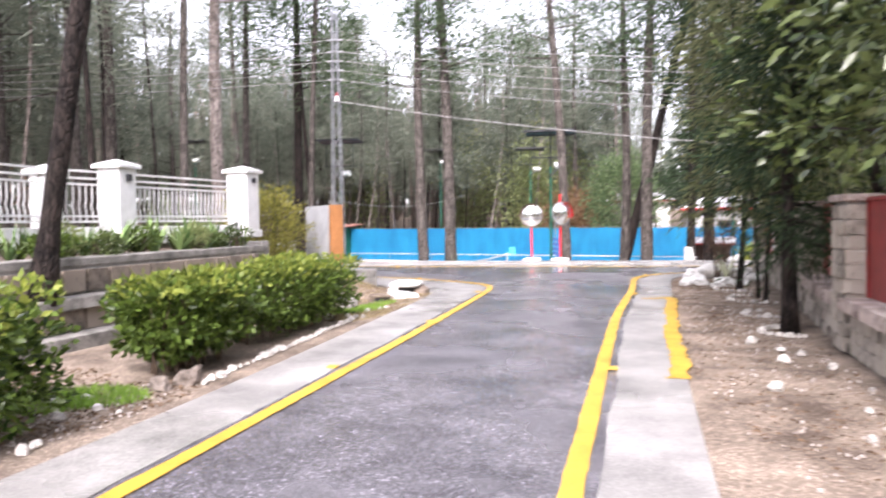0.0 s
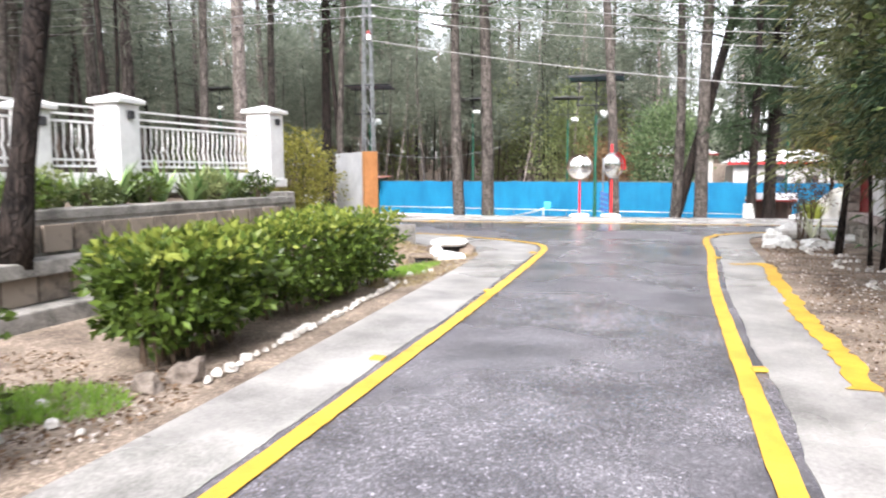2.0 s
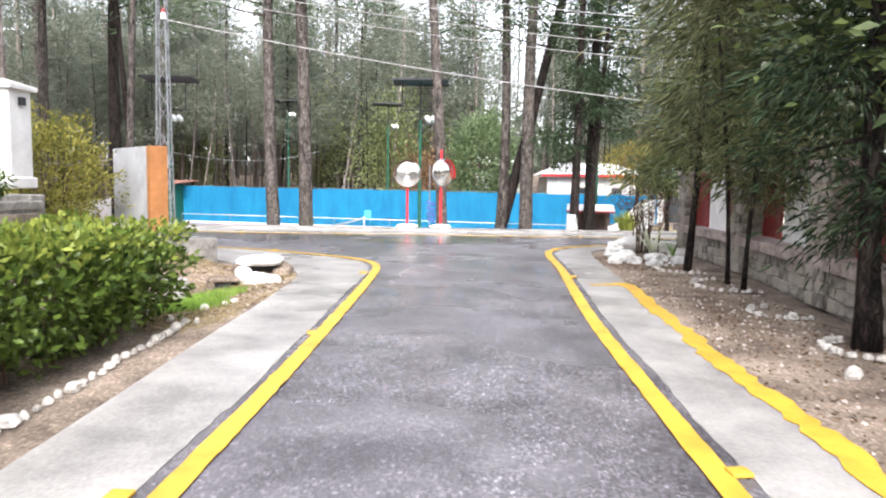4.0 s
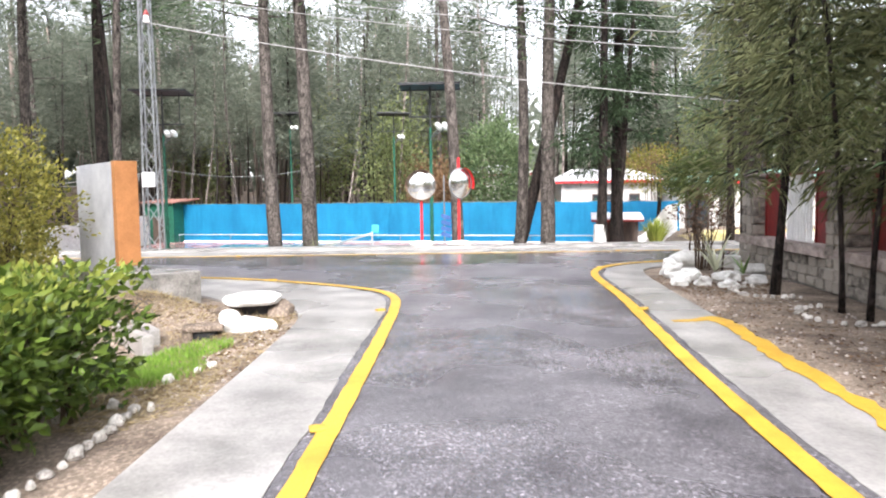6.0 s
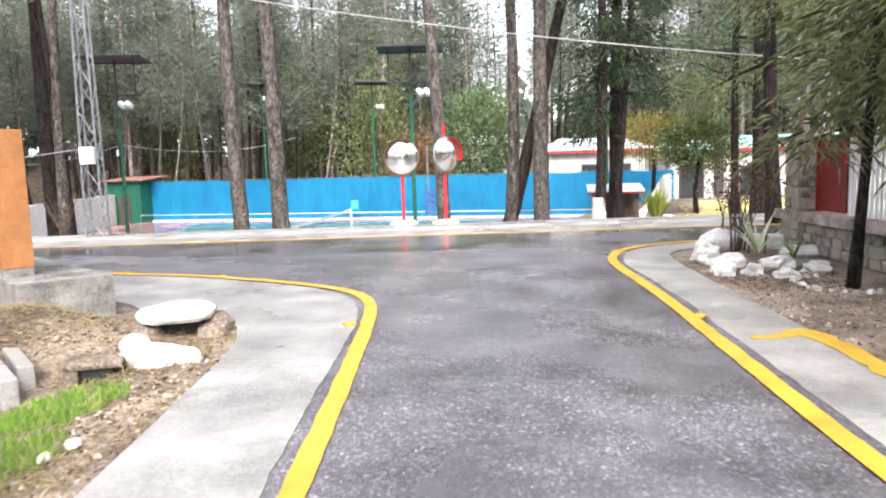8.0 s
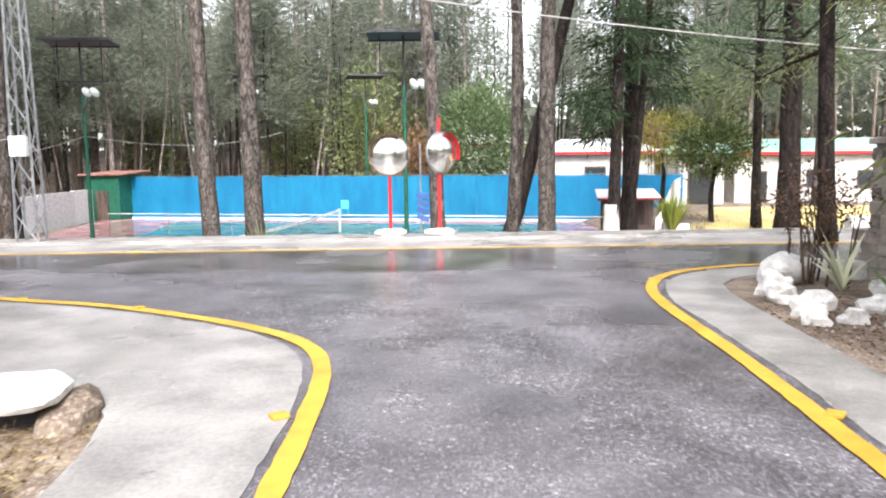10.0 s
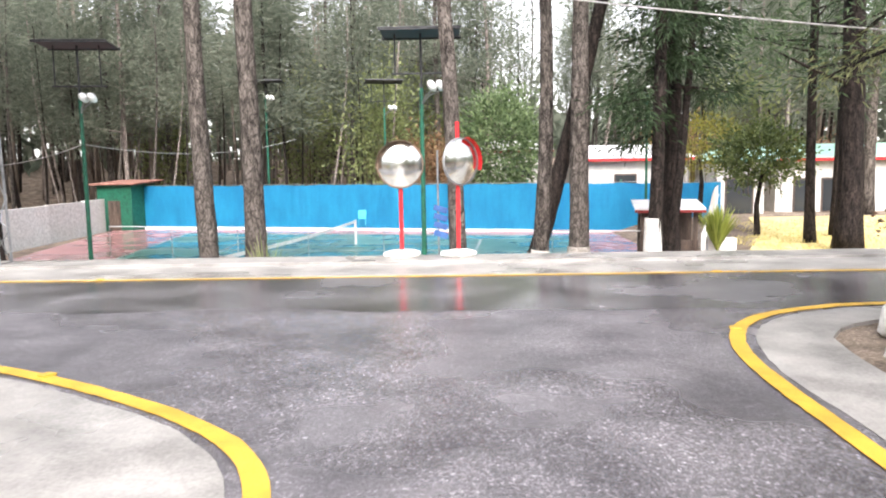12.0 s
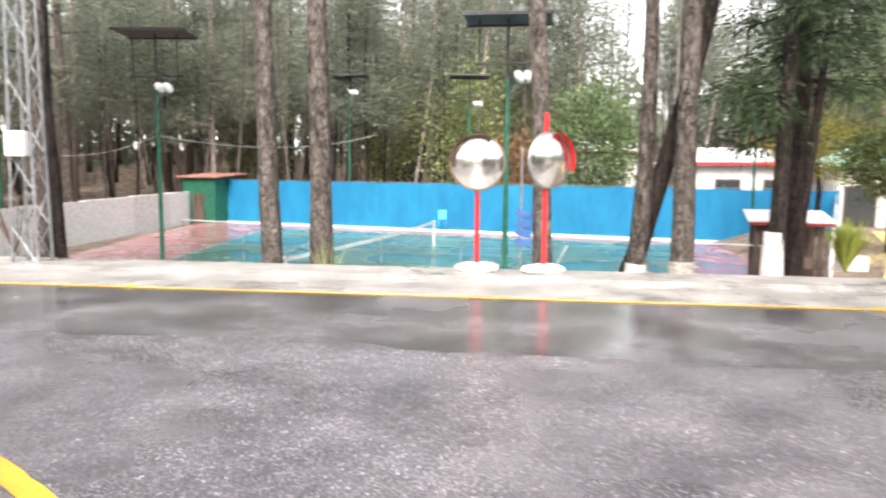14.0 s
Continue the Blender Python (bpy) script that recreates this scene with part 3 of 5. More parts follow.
# ---- convex traffic mirrors at the junction ----
def traffic_mirror(x, y, turn, pole_top, rim, hood, span, centre, label):
    t = thing("traffic_mirror", x, y, 0.07, turn, label, "traffic mirror", "traffic mirrors")
    bm = boulder(random.Random(int(x * 10)), 0.36, 0.27, 0.09, 0.08)
    part("base", bm, LIME, t, "whitewashed concrete base")
    part("pole", tubed([(0, 0, 0), (0, 0, pole_top)], 0.038, 12), BRIGHT_RED, t, "bright red pole")
    r = 0.40
    bm = bmesh.new()
    rings = []
    for i in range(10):
        a = i / 9
        rings.append([bm.verts.new((r * a * math.cos(k * math.pi / 18), -0.13 * (1 - a * a) - 0.09, centre + r * a * math.sin(k * math.pi / 18))) for k in range(36)] if i else [bm.verts.new((0, -0.22, centre))])
    for k in range(36):
        bm.faces.new((rings[0][0], rings[1][k], rings[1][(k + 1) % 36]))
    for p, q in zip(rings[1:], rings[2:]):
        for k in range(36):
            bm.faces.new((p[k], q[k], q[(k + 1) % 36], p[(k + 1) % 36]))
    bmesh.ops.recalc_face_normals(bm, faces=bm.faces[:])
    part("mirror_face", bm, MIRROR, t, "convex mirror face", smooth=True)
    bm = bmesh.new()
    prof = [(r, -0.095), (r + 0.025, -0.1), (r + 0.03, -0.06), (r + 0.01, -0.05), (0.1, -0.04)]
    rr = [[bm.verts.new((q * math.cos(k * math.pi / 18), w, centre + q * math.sin(k * math.pi / 18))) for k in range(36)] for q, w in prof]
    for p, q in zip(rr, rr[1:]):
        for k in range(36):
            bm.faces.new((p[k], p[(k + 1) % 36], q[(k + 1) % 36], q[k]))
    bm.faces.new(rr[-1])
    part("backing", bm, rim, t, "painted backing and rim", smooth=True)
    bm = bmesh.new()
    arc = [(-0.1, r + 0.03), (-0.19, r + 0.04)]
    hh = [[bm.verts.new((q * math.cos(radians(a)), w, centre + q * math.sin(radians(a)))) for a in range(span[0], span[1] + 1, 10)] for w, q in arc]
    for k in range((span[1] - span[0]) // 10):
        bm.faces.new((hh[0][k], hh[0][k + 1], hh[1][k + 1], hh[1][k]))
    bmesh.ops.solidify(bm, geom=bm.faces[:], thickness=0.008)
    part("visor", bm, hood, t)
    part("bracket", boxed(-0.05, 0.05, -0.06, 0.045, centre - 0.08, centre + 0.08, 0.008), DARK_STEEL, t)


RUST_HOOD = surface("faded_brown_rim", (0.10, 0.07, 0.05), (0.30, 0.20, 0.14), 0.5, 5, 40, 0.1)
traffic_mirror(-3.76, 25.72, 6, 1.55, RUST_HOOD, RUST_HOOD, (60, 190), 1.67, "round convex traffic mirror, brown rim, on a red pole")
traffic_mirror(-2.72, 25.72, 46, 2.42, GALV, BRIGHT_RED, (-20, 80), 1.71, "round convex traffic mirror, red rim, on a tall red pole")

plate = thing("sign_post", -3.35, 29.8, -1.62, 10, "small dark blue plates on a thin grey pipe", "sign")
part("pipe", tubed([(0, 0, 0), (0, 0, 3.75)], 0.024, 8), GALV, plate)
for i in range(4):
    part("plate", box(bmesh.new(), -0.17, 0.17, -0.045, -0.03, -0.07, 0.07, 0.006, pose(0.05, 0, 1.75 + 0.2 * i, 0, 18, 0)), CLOTH_BLUE, plate)


# ---- lamp posts with solar panels ----
def solar_lamp(x, y, z, turn, top, head, pan, label, scale=1.0):
    """top: of the pole; head: height of the lamp heads; pan: height of the panel above the ground."""
    t = thing("solar_street_lamp", x, y, z, turn, label, "street lamp", "solar street lamps")
    part("pole", tubed([(0, 0, 0), (0, 0, top * 0.45), (0, 0, head)], [0.085, 0.075, 0.06], 12), GREEN_PAINT, t)
    part("base_plate", boxed(-0.2, 0.2, -0.2, 0.2, 0, 0.05, 0.01), GREEN_PAINT, t)
    part("mast", tubed([(0, 0, head - 0.05), (0, 0, pan)], 0.04, 8), DARK_STEEL, t)
    part("crossbar", tubed([(-0.9, 0, head + 0.45), (0.95, 0, head + 0.45)], 0.03, 6), DARK_STEEL, t)
    for s in (-0.8, 0.75):
        part("stay", tubed([(s, 0, head + 0.45), (s, 0, pan)], 0.025, 6), DARK_STEEL, t)
    p = part("solar_panel", box(bmesh.new(), -1.2, 1.2, -0.6, 0.6, 0, 0.05, 0.01, pose(0, 0, pan, -3, 0, 0)), PANEL, t, "dark glass solar panel")
    for e in (-0.65, 0.6):
        part("panel_frame", boxed(-1.24, 1.24, e, e + 0.05, -0.04, 0.06, 0.01, pose(0, 0, pan, -3, 0, 0)), DARK_STEEL, t)
    for s, w in ((0.35, 0.22), (0.62, 0.3)):
        part("arm", tubed([(0, -0.02, head - 0.5), (s * 0.4, -0.2, head - 0.25), (s, -0.45, head - 0.1)], 0.022, 6), GALV, t)
        bm = bmesh.new()
        bmesh.ops.create_icosphere(bm, subdivisions=2, radius=1, matrix=pose(s, -0.55, head, 0, -35, 0) @ Matrix.Diagonal((0.13, 0.26, 0.2, 1)))
        part("lamp_head", bm, LAMP_GLASS, t, "white opal lamp head", smooth=True)


solar_lamp(-16.3, 37.2, -1.85, 8, 4.4, 6.2, 8.05, "green lamp post with white heads under a solar panel")
solar_lamp(-4.15, 35.0, -1.8, 2, 4.4, 6.0, 7.65, "green lamp post with white heads under a solar panel")
solar_lamp(-16.9, 60.5, -1.8, 0, 4.4, 8.6, 9.7, "far green lamp post with white heads behind the court")
solar_lamp(-8.6, 58.6, -1.8, 12, 4.4, 7.6, 9.3, "far green lamp post with white heads behind the court")
solar_lamp(-36, 52, -1.0, 0, 4.4, 8.0, 9.6, "far lamp post among the pines")
post = thing("lamp_post", 6.0, 49.6, -1.5, 0, "slim green lamp post behind the court fence", "street lamp")
part("pole", tubed([(0, 0, 0), (0, 0, 7.0)], [0.08, 0.05], 10), GREEN_PAINT, post)
bm = bmesh.new()
bmesh.ops.create_icosphere(bm, subdivisions=2, radius=0.2, matrix=pose(0, 0, 7.1))
part("globe", bm, LAMP_GLASS, post, smooth=True)

# lattice pylon and the overhead wires
pylon = thing("lattice_pole", -11.15, 25.15, 0.05, 8, "galvanised steel lattice pole carrying overhead wires", "utility pole")
PH, PW = 9.6, 0.42


def corner(k, h):
    w = (PW * (1 - 0.62 * h / PH)) / 2
    return Vector(((-w, w, w, -w)[k], (-w, -w, w, w)[k], h))


for k in range(4):
    part("leg", tubed([corner(k, 0), corner(k, PH)], 0.028, 4), GALV, pylon)
for i in range(16):
    h0, h1 = PH * i / 16, PH * (i + 1) / 16
    for k in range(4):
        part("brace", tubed([corner(k, h0), corner((k + 1) % 4, h1)] if i % 2 else [corner((k + 1) % 4, h0), corner(k, h1)], 0.014, 4), GALV, pylon)
part("meter_box", boxed(-0.16, 0.16, -0.34, -0.18, 1.75, 2.15, 0.02), WHITE, pylon)
part("insulator", tubed([(0.1, -0.2, 6.15), (0.1, -0.2, 6.35)], [0.09, 0.06], 10), WHITE, pylon, "white insulator with a red cap")
part("insulator_cap", tubed([(0.1, -0.2, 6.35), (0.1, -0.2, 6.48)], [0.09, 0.03], 10), RED, pylon)
for h in (7.0, 7.35, 7.7, 8.05, 8.5):
    part("cross_arm", boxed(-0.3, 0.3, -0.03, 0.03, h - 0.03, h + 0.03), GALV, pylon)


def wire(a, b, dip, r=0.009):
    a, b = Vector(a), Vector(b)
    w = part("overhead_wire", tubed([a.lerp(b, k / 20) - Vector((0, 0, dip * 4 * (k / 20) * (1 - k / 20))) for k in range(21)], r, 5), CABLE)
    tagged(w, "thin grey overhead wire slung across the junction", "wire", "overhead wires")


for i, h in enumerate((7.05, 7.4, 7.75, 8.1, 8.55)):
    wire((-11.15 + 0.06 * i, 25.1, h), (-42, 22.0 + 0.5 * i, h + 1.0), 0.5)
    wire((-11.15 + 0.06 * i, 25.1, h), (16, 22.4 + 0.5 * i, h - 3.0 + 0.15 * i), 0.6)
wire((-11.0, 25.0, 6.2), (22, 26.5, 3.2), 0.9, 0.014)
wire((-11.2, 25.2, 2.2), (-30, 31, 2.5), 0.5)
wire((-16.3, 37.2, 2.8), (-30, 46, 3.0), 0.7, 0.016)
wire((-16.3, 37.2, 2.8), (-11.6, 48, 3.4), 0.5, 0.016)


# ---- houses beyond the court ----
def house(x0, x1, y0, y1, z0, z1, roof, fascia, openings, label):
    t = thing("house", x0, y0, z0, 0, label, "house")
    w, d, h = x1 - x0, y1 - y0, z1 - z0
    part("wall", boxed(0, w, 0, d, 0, h, 0.02), WALL_WHITE, t)
    part("fascia", boxed(-0.45, w + 0.45, -0.5, -0.44, h + 0.03, h + 0.2, 0.01), fascia, t)
    bm = bmesh.new()
    pts = [(-0.5, -0.5, h + 0.2), (w + 0.5, -0.5, h + 0.2), (w + 0.5, d + 0.5, h + 0.2), (-0.5, d + 0.5, h + 0.2), (1.2, d / 2, h + 1.15), (w - 1.2, d / 2, h + 1.15)]
    v = [bm.verts.new(p) for p in pts]
    for f in ((0, 1, 5, 4), (1, 2, 5), (2, 3, 4, 5), (3, 0, 4), (3, 2, 1, 0)):
        bm.faces.new([v[k] for k in f])
    part("roof", bm, roof, t)
    for kind, a, b, lo, hi in openings:
        o = part(kind, boxed(a, b, -0.05, -0.004, lo, hi, 0.008), WOOD_DARK, t)
        part("pane", boxed(a + 0.1, b - 0.1, -0.07, -0.055, lo + 0.12, hi - 0.1), WINDOW, o)
    return t


house(3.6, 10.4, 57.5, 65, -1.2, 2.15, ROOF_WHITE, BRIGHT_RED, [("window", 2.2, 3.6, 1.9, 2.6), ("window", 4.8, 5.6, 1.6, 2.6)], "white house with a pale sheet roof and red fascia")
house(14.8, 28, 55.5, 64, -1.1, 1.95, ROOF_GREEN, BRIGHT_RED, [("door", 1.0, 2.0, 0.05, 2.1), ("window", 4.4, 5.6, 1.0, 2.1), ("window", 7.5, 8.9, 1.0, 2.1), ("door", 2.6, 3.4, 0.05, 2.1)], "white bungalow with a green roof and red fascia")
house(10.9, 13.6, 54, 58, -1.1, 1.9, ROOF_GREEN, GREEN_PAINT, [("door", 0.5, 2.1, 0.05, 2.2)], "dark porch with a pale green roof")
house(-3.0, 3.0, 72, 80, -1, 3.2, ROOF_WHITE, RED, [("window", 3.6, 4.6, 2.2, 3.2)], "pale low house far behind the court")
lawn_pts = [(5.6, 34.4), (9, 33.6), (14, 35), (22, 42), (20, 50.5), (11.5, 50.5), (8.5, 41)]
tagged(part("lawn", slab(lawn_pts, -1.2, -0.93), surface("dry_grass_ground", (0.45, 0.36, 0.14), (0.70, 0.60, 0.30), 0.95, 1.5, 60, 0.6)), "dry yellow lawn in front of the bungalow", "lawn", kind="structure")
border = thing("garden_border", 0, 0, 0, 0, "whitewashed low garden border beside the road", "border", kind="structure")
part("border_wall", boxed(6.9, 9.8, 27.6, 27.95, -0.6, 0.2, 0.03), LIME, border)
part("border_wall", boxed(10.1, 16.0, 27.7, 28.05, -0.6, 0.2, 0.03), LIME, border)

# ---- sign slab on its plinth ----
ang = math.degrees(math.atan2(14.74 - 15.83, -6.62 + 7.75))
plinth = thing("sign_plinth", -7.04, 15.85, 0, ang, "grey concrete plinth with a sloping top", "plinth")
def wedge(x0, x1, y0, y1, lo, h0, h1, bevel=0.02):
    """A low block whose top slopes from h0 at x0 to h1 at x1."""
    bm = boxed(x0, x1, y0, y1, lo, lo + 1)
    for v in bm.verts:
        if v.co.z > lo + 0.5:
            v.co.z = h0 + (h1 - h0) * (v.co.x - x0) / (x1 - x0)
    bmesh.ops.bevel(bm, geom=bm.edges[:], offset=bevel, segments=2, affect="EDGES", profile=0.6)
    return bm


part("block", wedge(-1.95, 0.85, -0.3, 0.62, -0.2, 0.37, 0.45), OLD_CONCRETE, plinth)
part("top", wedge(-1.9, 0.82, -0.27, 0.6, 0.3, 0.383, 0.463, 0.01), CONCRETE, plinth, "paler wet concrete top")
part("step", boxed(-3.4, -1.96, -0.3, 0.9, -0.2, 0.32, 0.02), OLD_CONCRETE, plinth)
sign = thing("sign_slab", -7.02, 15.65, 0.385, ang, "upright grey sheet-metal sign slab with an orange-brown edge board", "sign")
part("panel", boxed(-1.69, -0.03, -0.13, 0.14, 0.0, 1.60, 0.012), SHEET, sign, "grey sheet metal face")
part("edge_board", boxed(-0.03, 0.112, -0.145, 0.157, 0.16, 1.605, 0.008), ORANGE, sign, "orange-brown edge board")
part("foot", boxed(-0.03, 0.105, -0.14, 0.15, -0.02, 0.158, 0.008), OLD_CONCRETE, sign, "bare grey foot")

# ---- terrace: ledges, block wall, pillars and railing ----
ledge = thing("terrace_ledge", 0, 0, 0, 0, "mossy concrete ledges stepping up to the terrace", "ledge", kind="structure")
part("ledge", boxed(-7.5, -6.85, -4, 12.9, -0.1, 0.16, 0.02), OLD_CONCRETE, ledge)
part("ledge", boxed(-7.75, -7.06, -4, 13.0, 0.46, 0.62, 0.02), OLD_CONCRETE, ledge)
part("coping", boxed(-7.85, -7.38, -4, 13.1, 1.0, 1.12, 0.02), OLD_CONCRETE, ledge)
part("core", boxed(-7.9, -7.4, -4, 12.95, -0.1, 1.02), OLD_CONCRETE, ledge)
part("core", boxed(-7.4, -7.23, -4, 12.95, -0.1, 0.47), OLD_CONCRETE, ledge)
part("end_wall", boxed(-8.9, -7.45, 12.96, 13.25, -0.1, 1.2, 0.02), OLD_CONCRETE, ledge)


def pillar(x, y, z, w, h, label, turn=0):
    t = thing("railing_pillar", x, y, z, turn, label, "pillar", "white railing pillars")
    part("shaft", boxed(-w / 2, w / 2, -w / 2, w / 2, 0, h, 0.02), WHITE, t)
    part("plinth", boxed(-w / 2 - 0.04, w / 2 + 0.04, -w / 2 - 0.04, w / 2 + 0.04, 0, 0.16, 0.02), WHITE, t)
    part("cap_slab", boxed(-w / 2 - 0.07, w / 2 + 0.07, -w / 2 - 0.07, w / 2 + 0.07, h, h + 0.07, 0.015), WHITE, t)
    bm = bmesh.new()
    e = w / 2 + 0.06
    v = [bm.verts.new(p) for p in ((-e, -e, h + 0.07), (e, -e, h + 0.07), (e, e, h + 0.07), (-e, e, h + 0.07), (0, 0, h + 0.17))]
    for f in ((0, 1, 4), (1, 2, 4), (2, 3, 4), (3, 0, 4), (3, 2, 1, 0)):
        bm.faces.new([v[k] for k in f])
    part("cap_top", bm, WHITE, t)
    part("wall_lamp", boxed(w / 2, w / 2 + 0.06, -0.05, 0.05, h - 0.22, h - 0.1, 0.01), DARK_STEEL, t)


POSTS = [(-8.62, 2.6, 0.55, 1.75), (-8.75, 6.8, 0.5, 1.65), (-8.97, 9.05, 0.34, 1.1), (-8.78, 10.4, 0.44, 1.28), (-8.4, 13.85, 0.5, 1.4)]
for x, y, w, h in POSTS:
    pillar(x, y, 1.27, w, h, "white-painted square pillar with a pyramid cap" if w < 0.5 else "tall white-painted square pillar with a pyramid cap")
for (x0, y0, w0, _a), (x1, y1, w1, _b) in zip(POSTS, POSTS[1:]):
    a, b = Vector((x0, y0, 0)), Vector((x1, y1, 0))
    d = (b - a).normalized()
    a, b = a + d * w0 / 2, b - d * w1 / 2
    rail = thing("railing", a.x, a.y, 1.27, math.degrees(math.atan2(d.y, d.x)), "white metal railing of thin bars on a low plinth", "railing", "white railings")
    ln = (b - a).length
    part("plinth_wall", boxed(0, ln, -0.11, 0.11, -0.05, 0.27, 0.015), WHITE, rail)
    for h in (1.2, 1.08, 0.98, 0.45, 0.36):
        part("rail", boxed(0, ln, -0.018, 0.018, h - 0.016, h + 0.016), WHITE, rail)
    bar = None
    k = int(ln / 0.115)
    for i in range(k):
        s = (i + 0.5) * ln / k
        if bar is None:
            bar = part("bar", tubed([(0, 0, 0.36), (0, 0, 0.52), (0, 0.03, 0.62), (0, 0, 0.72), (0, 0, 0.98)], 0.014, 5), WHITE, rail)
            bar.location.x = s
        else:
            o = new("bar", bar.data)
            o.parent, o.location.x = rail, s


# ---- plants ----
def sword_plant(name, x, y, z, count, length, width, seed, material, label, spread=0.75):
    r = random.Random(seed)
    bm = bmesh.new()
    for i in range(count):
        a = r.uniform(0, 2 * math.pi)
        tilt = r.uniform(0.15, spread)
        ln, w = length * r.uniform(0.65, 1.15), width * r.uniform(0.8, 1.2)
        side = Vector((-math.sin(a), math.cos(a), 0))
        out = Vector((math.cos(a), math.sin(a), 0))
        rows = []
        for k in range(5):
            t = k / 4
            p = out * ln * t * math.sin(tilt) * (0.7 + 0.5 * t) + Vector((0, 0, ln * t * math.cos(tilt) - 0.25 * ln * t * t * math.sin(tilt)))
            ww = w * (0.6 + 0.9 * t if t < 0.4 else 1.6 * (1 - t) + 0.02) / 2
            rows.append((bm.verts.new(p + side * ww), bm.verts.new(p - Vector((0, 0, 0.15 * ww)) ), bm.verts.new(p - side * ww)))
        for p, q in zip(rows, rows[1:]):
            bm.faces.new((p[0], p[1], q[1], q[0]))
            bm.faces.new((p[1], p[2], q[2], q[1]))
    t = thing(name, x, y, z, 0, label, "plant", "border plants")
    part("leaves", bm, material, t)
    return t


rnd = random.Random(11)
for i in range(46):
    y = 3.2 + i * 0.205 + rnd.uniform(-0.1, 0.1)
    x = rnd.uniform(-8.35, -7.75)
    sword_plant("spiky_plant", x, y, height(x, y) - 0.02, rnd.randint(14, 28), rnd.uniform(0.42, 0.75), rnd.uniform(0.045, 0.1), i, AGAVE if rnd.random() < 0.55 else GLOSSY, "spiky green border plant with sword-shaped leaves")


def bush(name, x, y, z, rx, ry, h, count, leaf, width, material, seed, label, category="shrub", square=2.0, stems=9, group="", top=None, base=0.12, noise_amp=0.12):
    """A leafy shrub or clipped hedge: stems and a crown of leaves, densest at the skin. square: 2 is round, 6 nearly a box."""
    r = np.random.default_rng(seed)
    t = thing(name, x, y, z, 0, label, category, group)
    rs = random.Random(seed)
    bm = bmesh.new()
    for i in range(stems):
        px, py = rs.uniform(-rx, rx) * 0.55, rs.uniform(-ry, ry) * 0.8
        q = Vector((px * 0.7, py * 0.95, 0))
        tube(bm, [q, q + Vector((rs.uniform(-.06, .06), rs.uniform(-.06, .06), h * 0.35)), Vector((px * 1.2, py, h * 0.75))], [0.018, 0.013, 0.006], 5)
        tube(bm, [q + Vector((0, 0, h * 0.25)), q + Vector((rs.uniform(-.2, .2), rs.uniform(-.2, .2), h * 0.7))], [0.011, 0.004], 4)
    tagged(part("branching", bm, TWIG, t, "thin brown stems"), kind="stuff")
    d = r.normal(size=(count, 3))
    d /= np.linalg.norm(d, axis=1, keepdims=True)
    norm = (np.abs(d) ** square).sum(1) ** (1 / square)
    skin = d / norm[:, None]
    depth = 1 - 0.45 * r.random(count) ** 2.2
    lump = np.array([noise.noise(Vector((a[0] * rx * 2.2 + seed, a[1] * ry * 2.2, a[2] * h * 2.2))) for a in skin])
    depth = depth * (1 + noise_amp * lump)
    clump = np.array([noise.noise(Vector((a[0] * rx * 7 + seed, a[1] * ry * 7, a[2] * h * 3.5))) for a in skin])
    depth = np.where(clump < -0.05, depth * 0.80, depth)
    c = skin * depth[:, None] * np.array([rx, ry, h * (1 - base) / 2]) + np.array([0, 0, h * (1 + base) / 2])
    way = d + r.normal(size=(count, 3)) * 0.8 + np.array([0, 0, 0.35])
    if top is None:
        leaves("foliage", blades(c, way, leaf, width, 0.2, seed), material, t)
    else:
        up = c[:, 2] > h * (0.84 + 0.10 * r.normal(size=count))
        # upper leaves take the lighter colour with skylight painted in
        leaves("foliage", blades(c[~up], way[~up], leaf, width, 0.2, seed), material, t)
        leaves("young_foliage", blades(c[up], way[up], leaf, width, 0.2, seed + 1), top, t, "fresh yellow-green clipped top, lightened in colour for skylight")
    return t


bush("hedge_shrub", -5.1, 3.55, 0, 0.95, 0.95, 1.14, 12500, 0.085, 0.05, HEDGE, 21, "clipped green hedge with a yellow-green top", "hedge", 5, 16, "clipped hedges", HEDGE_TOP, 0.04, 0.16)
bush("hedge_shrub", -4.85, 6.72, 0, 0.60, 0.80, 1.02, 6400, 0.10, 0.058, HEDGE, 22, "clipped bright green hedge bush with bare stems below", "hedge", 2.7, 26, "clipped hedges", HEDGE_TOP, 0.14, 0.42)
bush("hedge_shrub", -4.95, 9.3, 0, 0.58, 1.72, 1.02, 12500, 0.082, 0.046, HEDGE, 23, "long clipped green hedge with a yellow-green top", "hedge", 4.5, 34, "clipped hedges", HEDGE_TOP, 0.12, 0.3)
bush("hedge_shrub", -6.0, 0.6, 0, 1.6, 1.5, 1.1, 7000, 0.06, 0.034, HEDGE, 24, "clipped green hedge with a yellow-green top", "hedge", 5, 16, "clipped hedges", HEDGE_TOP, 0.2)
bush("garden_shrub", -8.7, 15.3, 0.0, 1.0, 0.95, 2.45, 8000, 0.08, 0.038, GOLD, 25, "loose yellowish-green garden shrub beside the sign slab", "shrub", 2.2, 14, noise_amp=0.55)
bush("garden_shrub", -9.6, 16.6, 0.0, 0.8, 0.8, 1.3, 3000, 0.075, 0.035, GOLD, 26, "loose yellowish-green garden shrub beside the sign slab", "shrub", 2.2, 12)
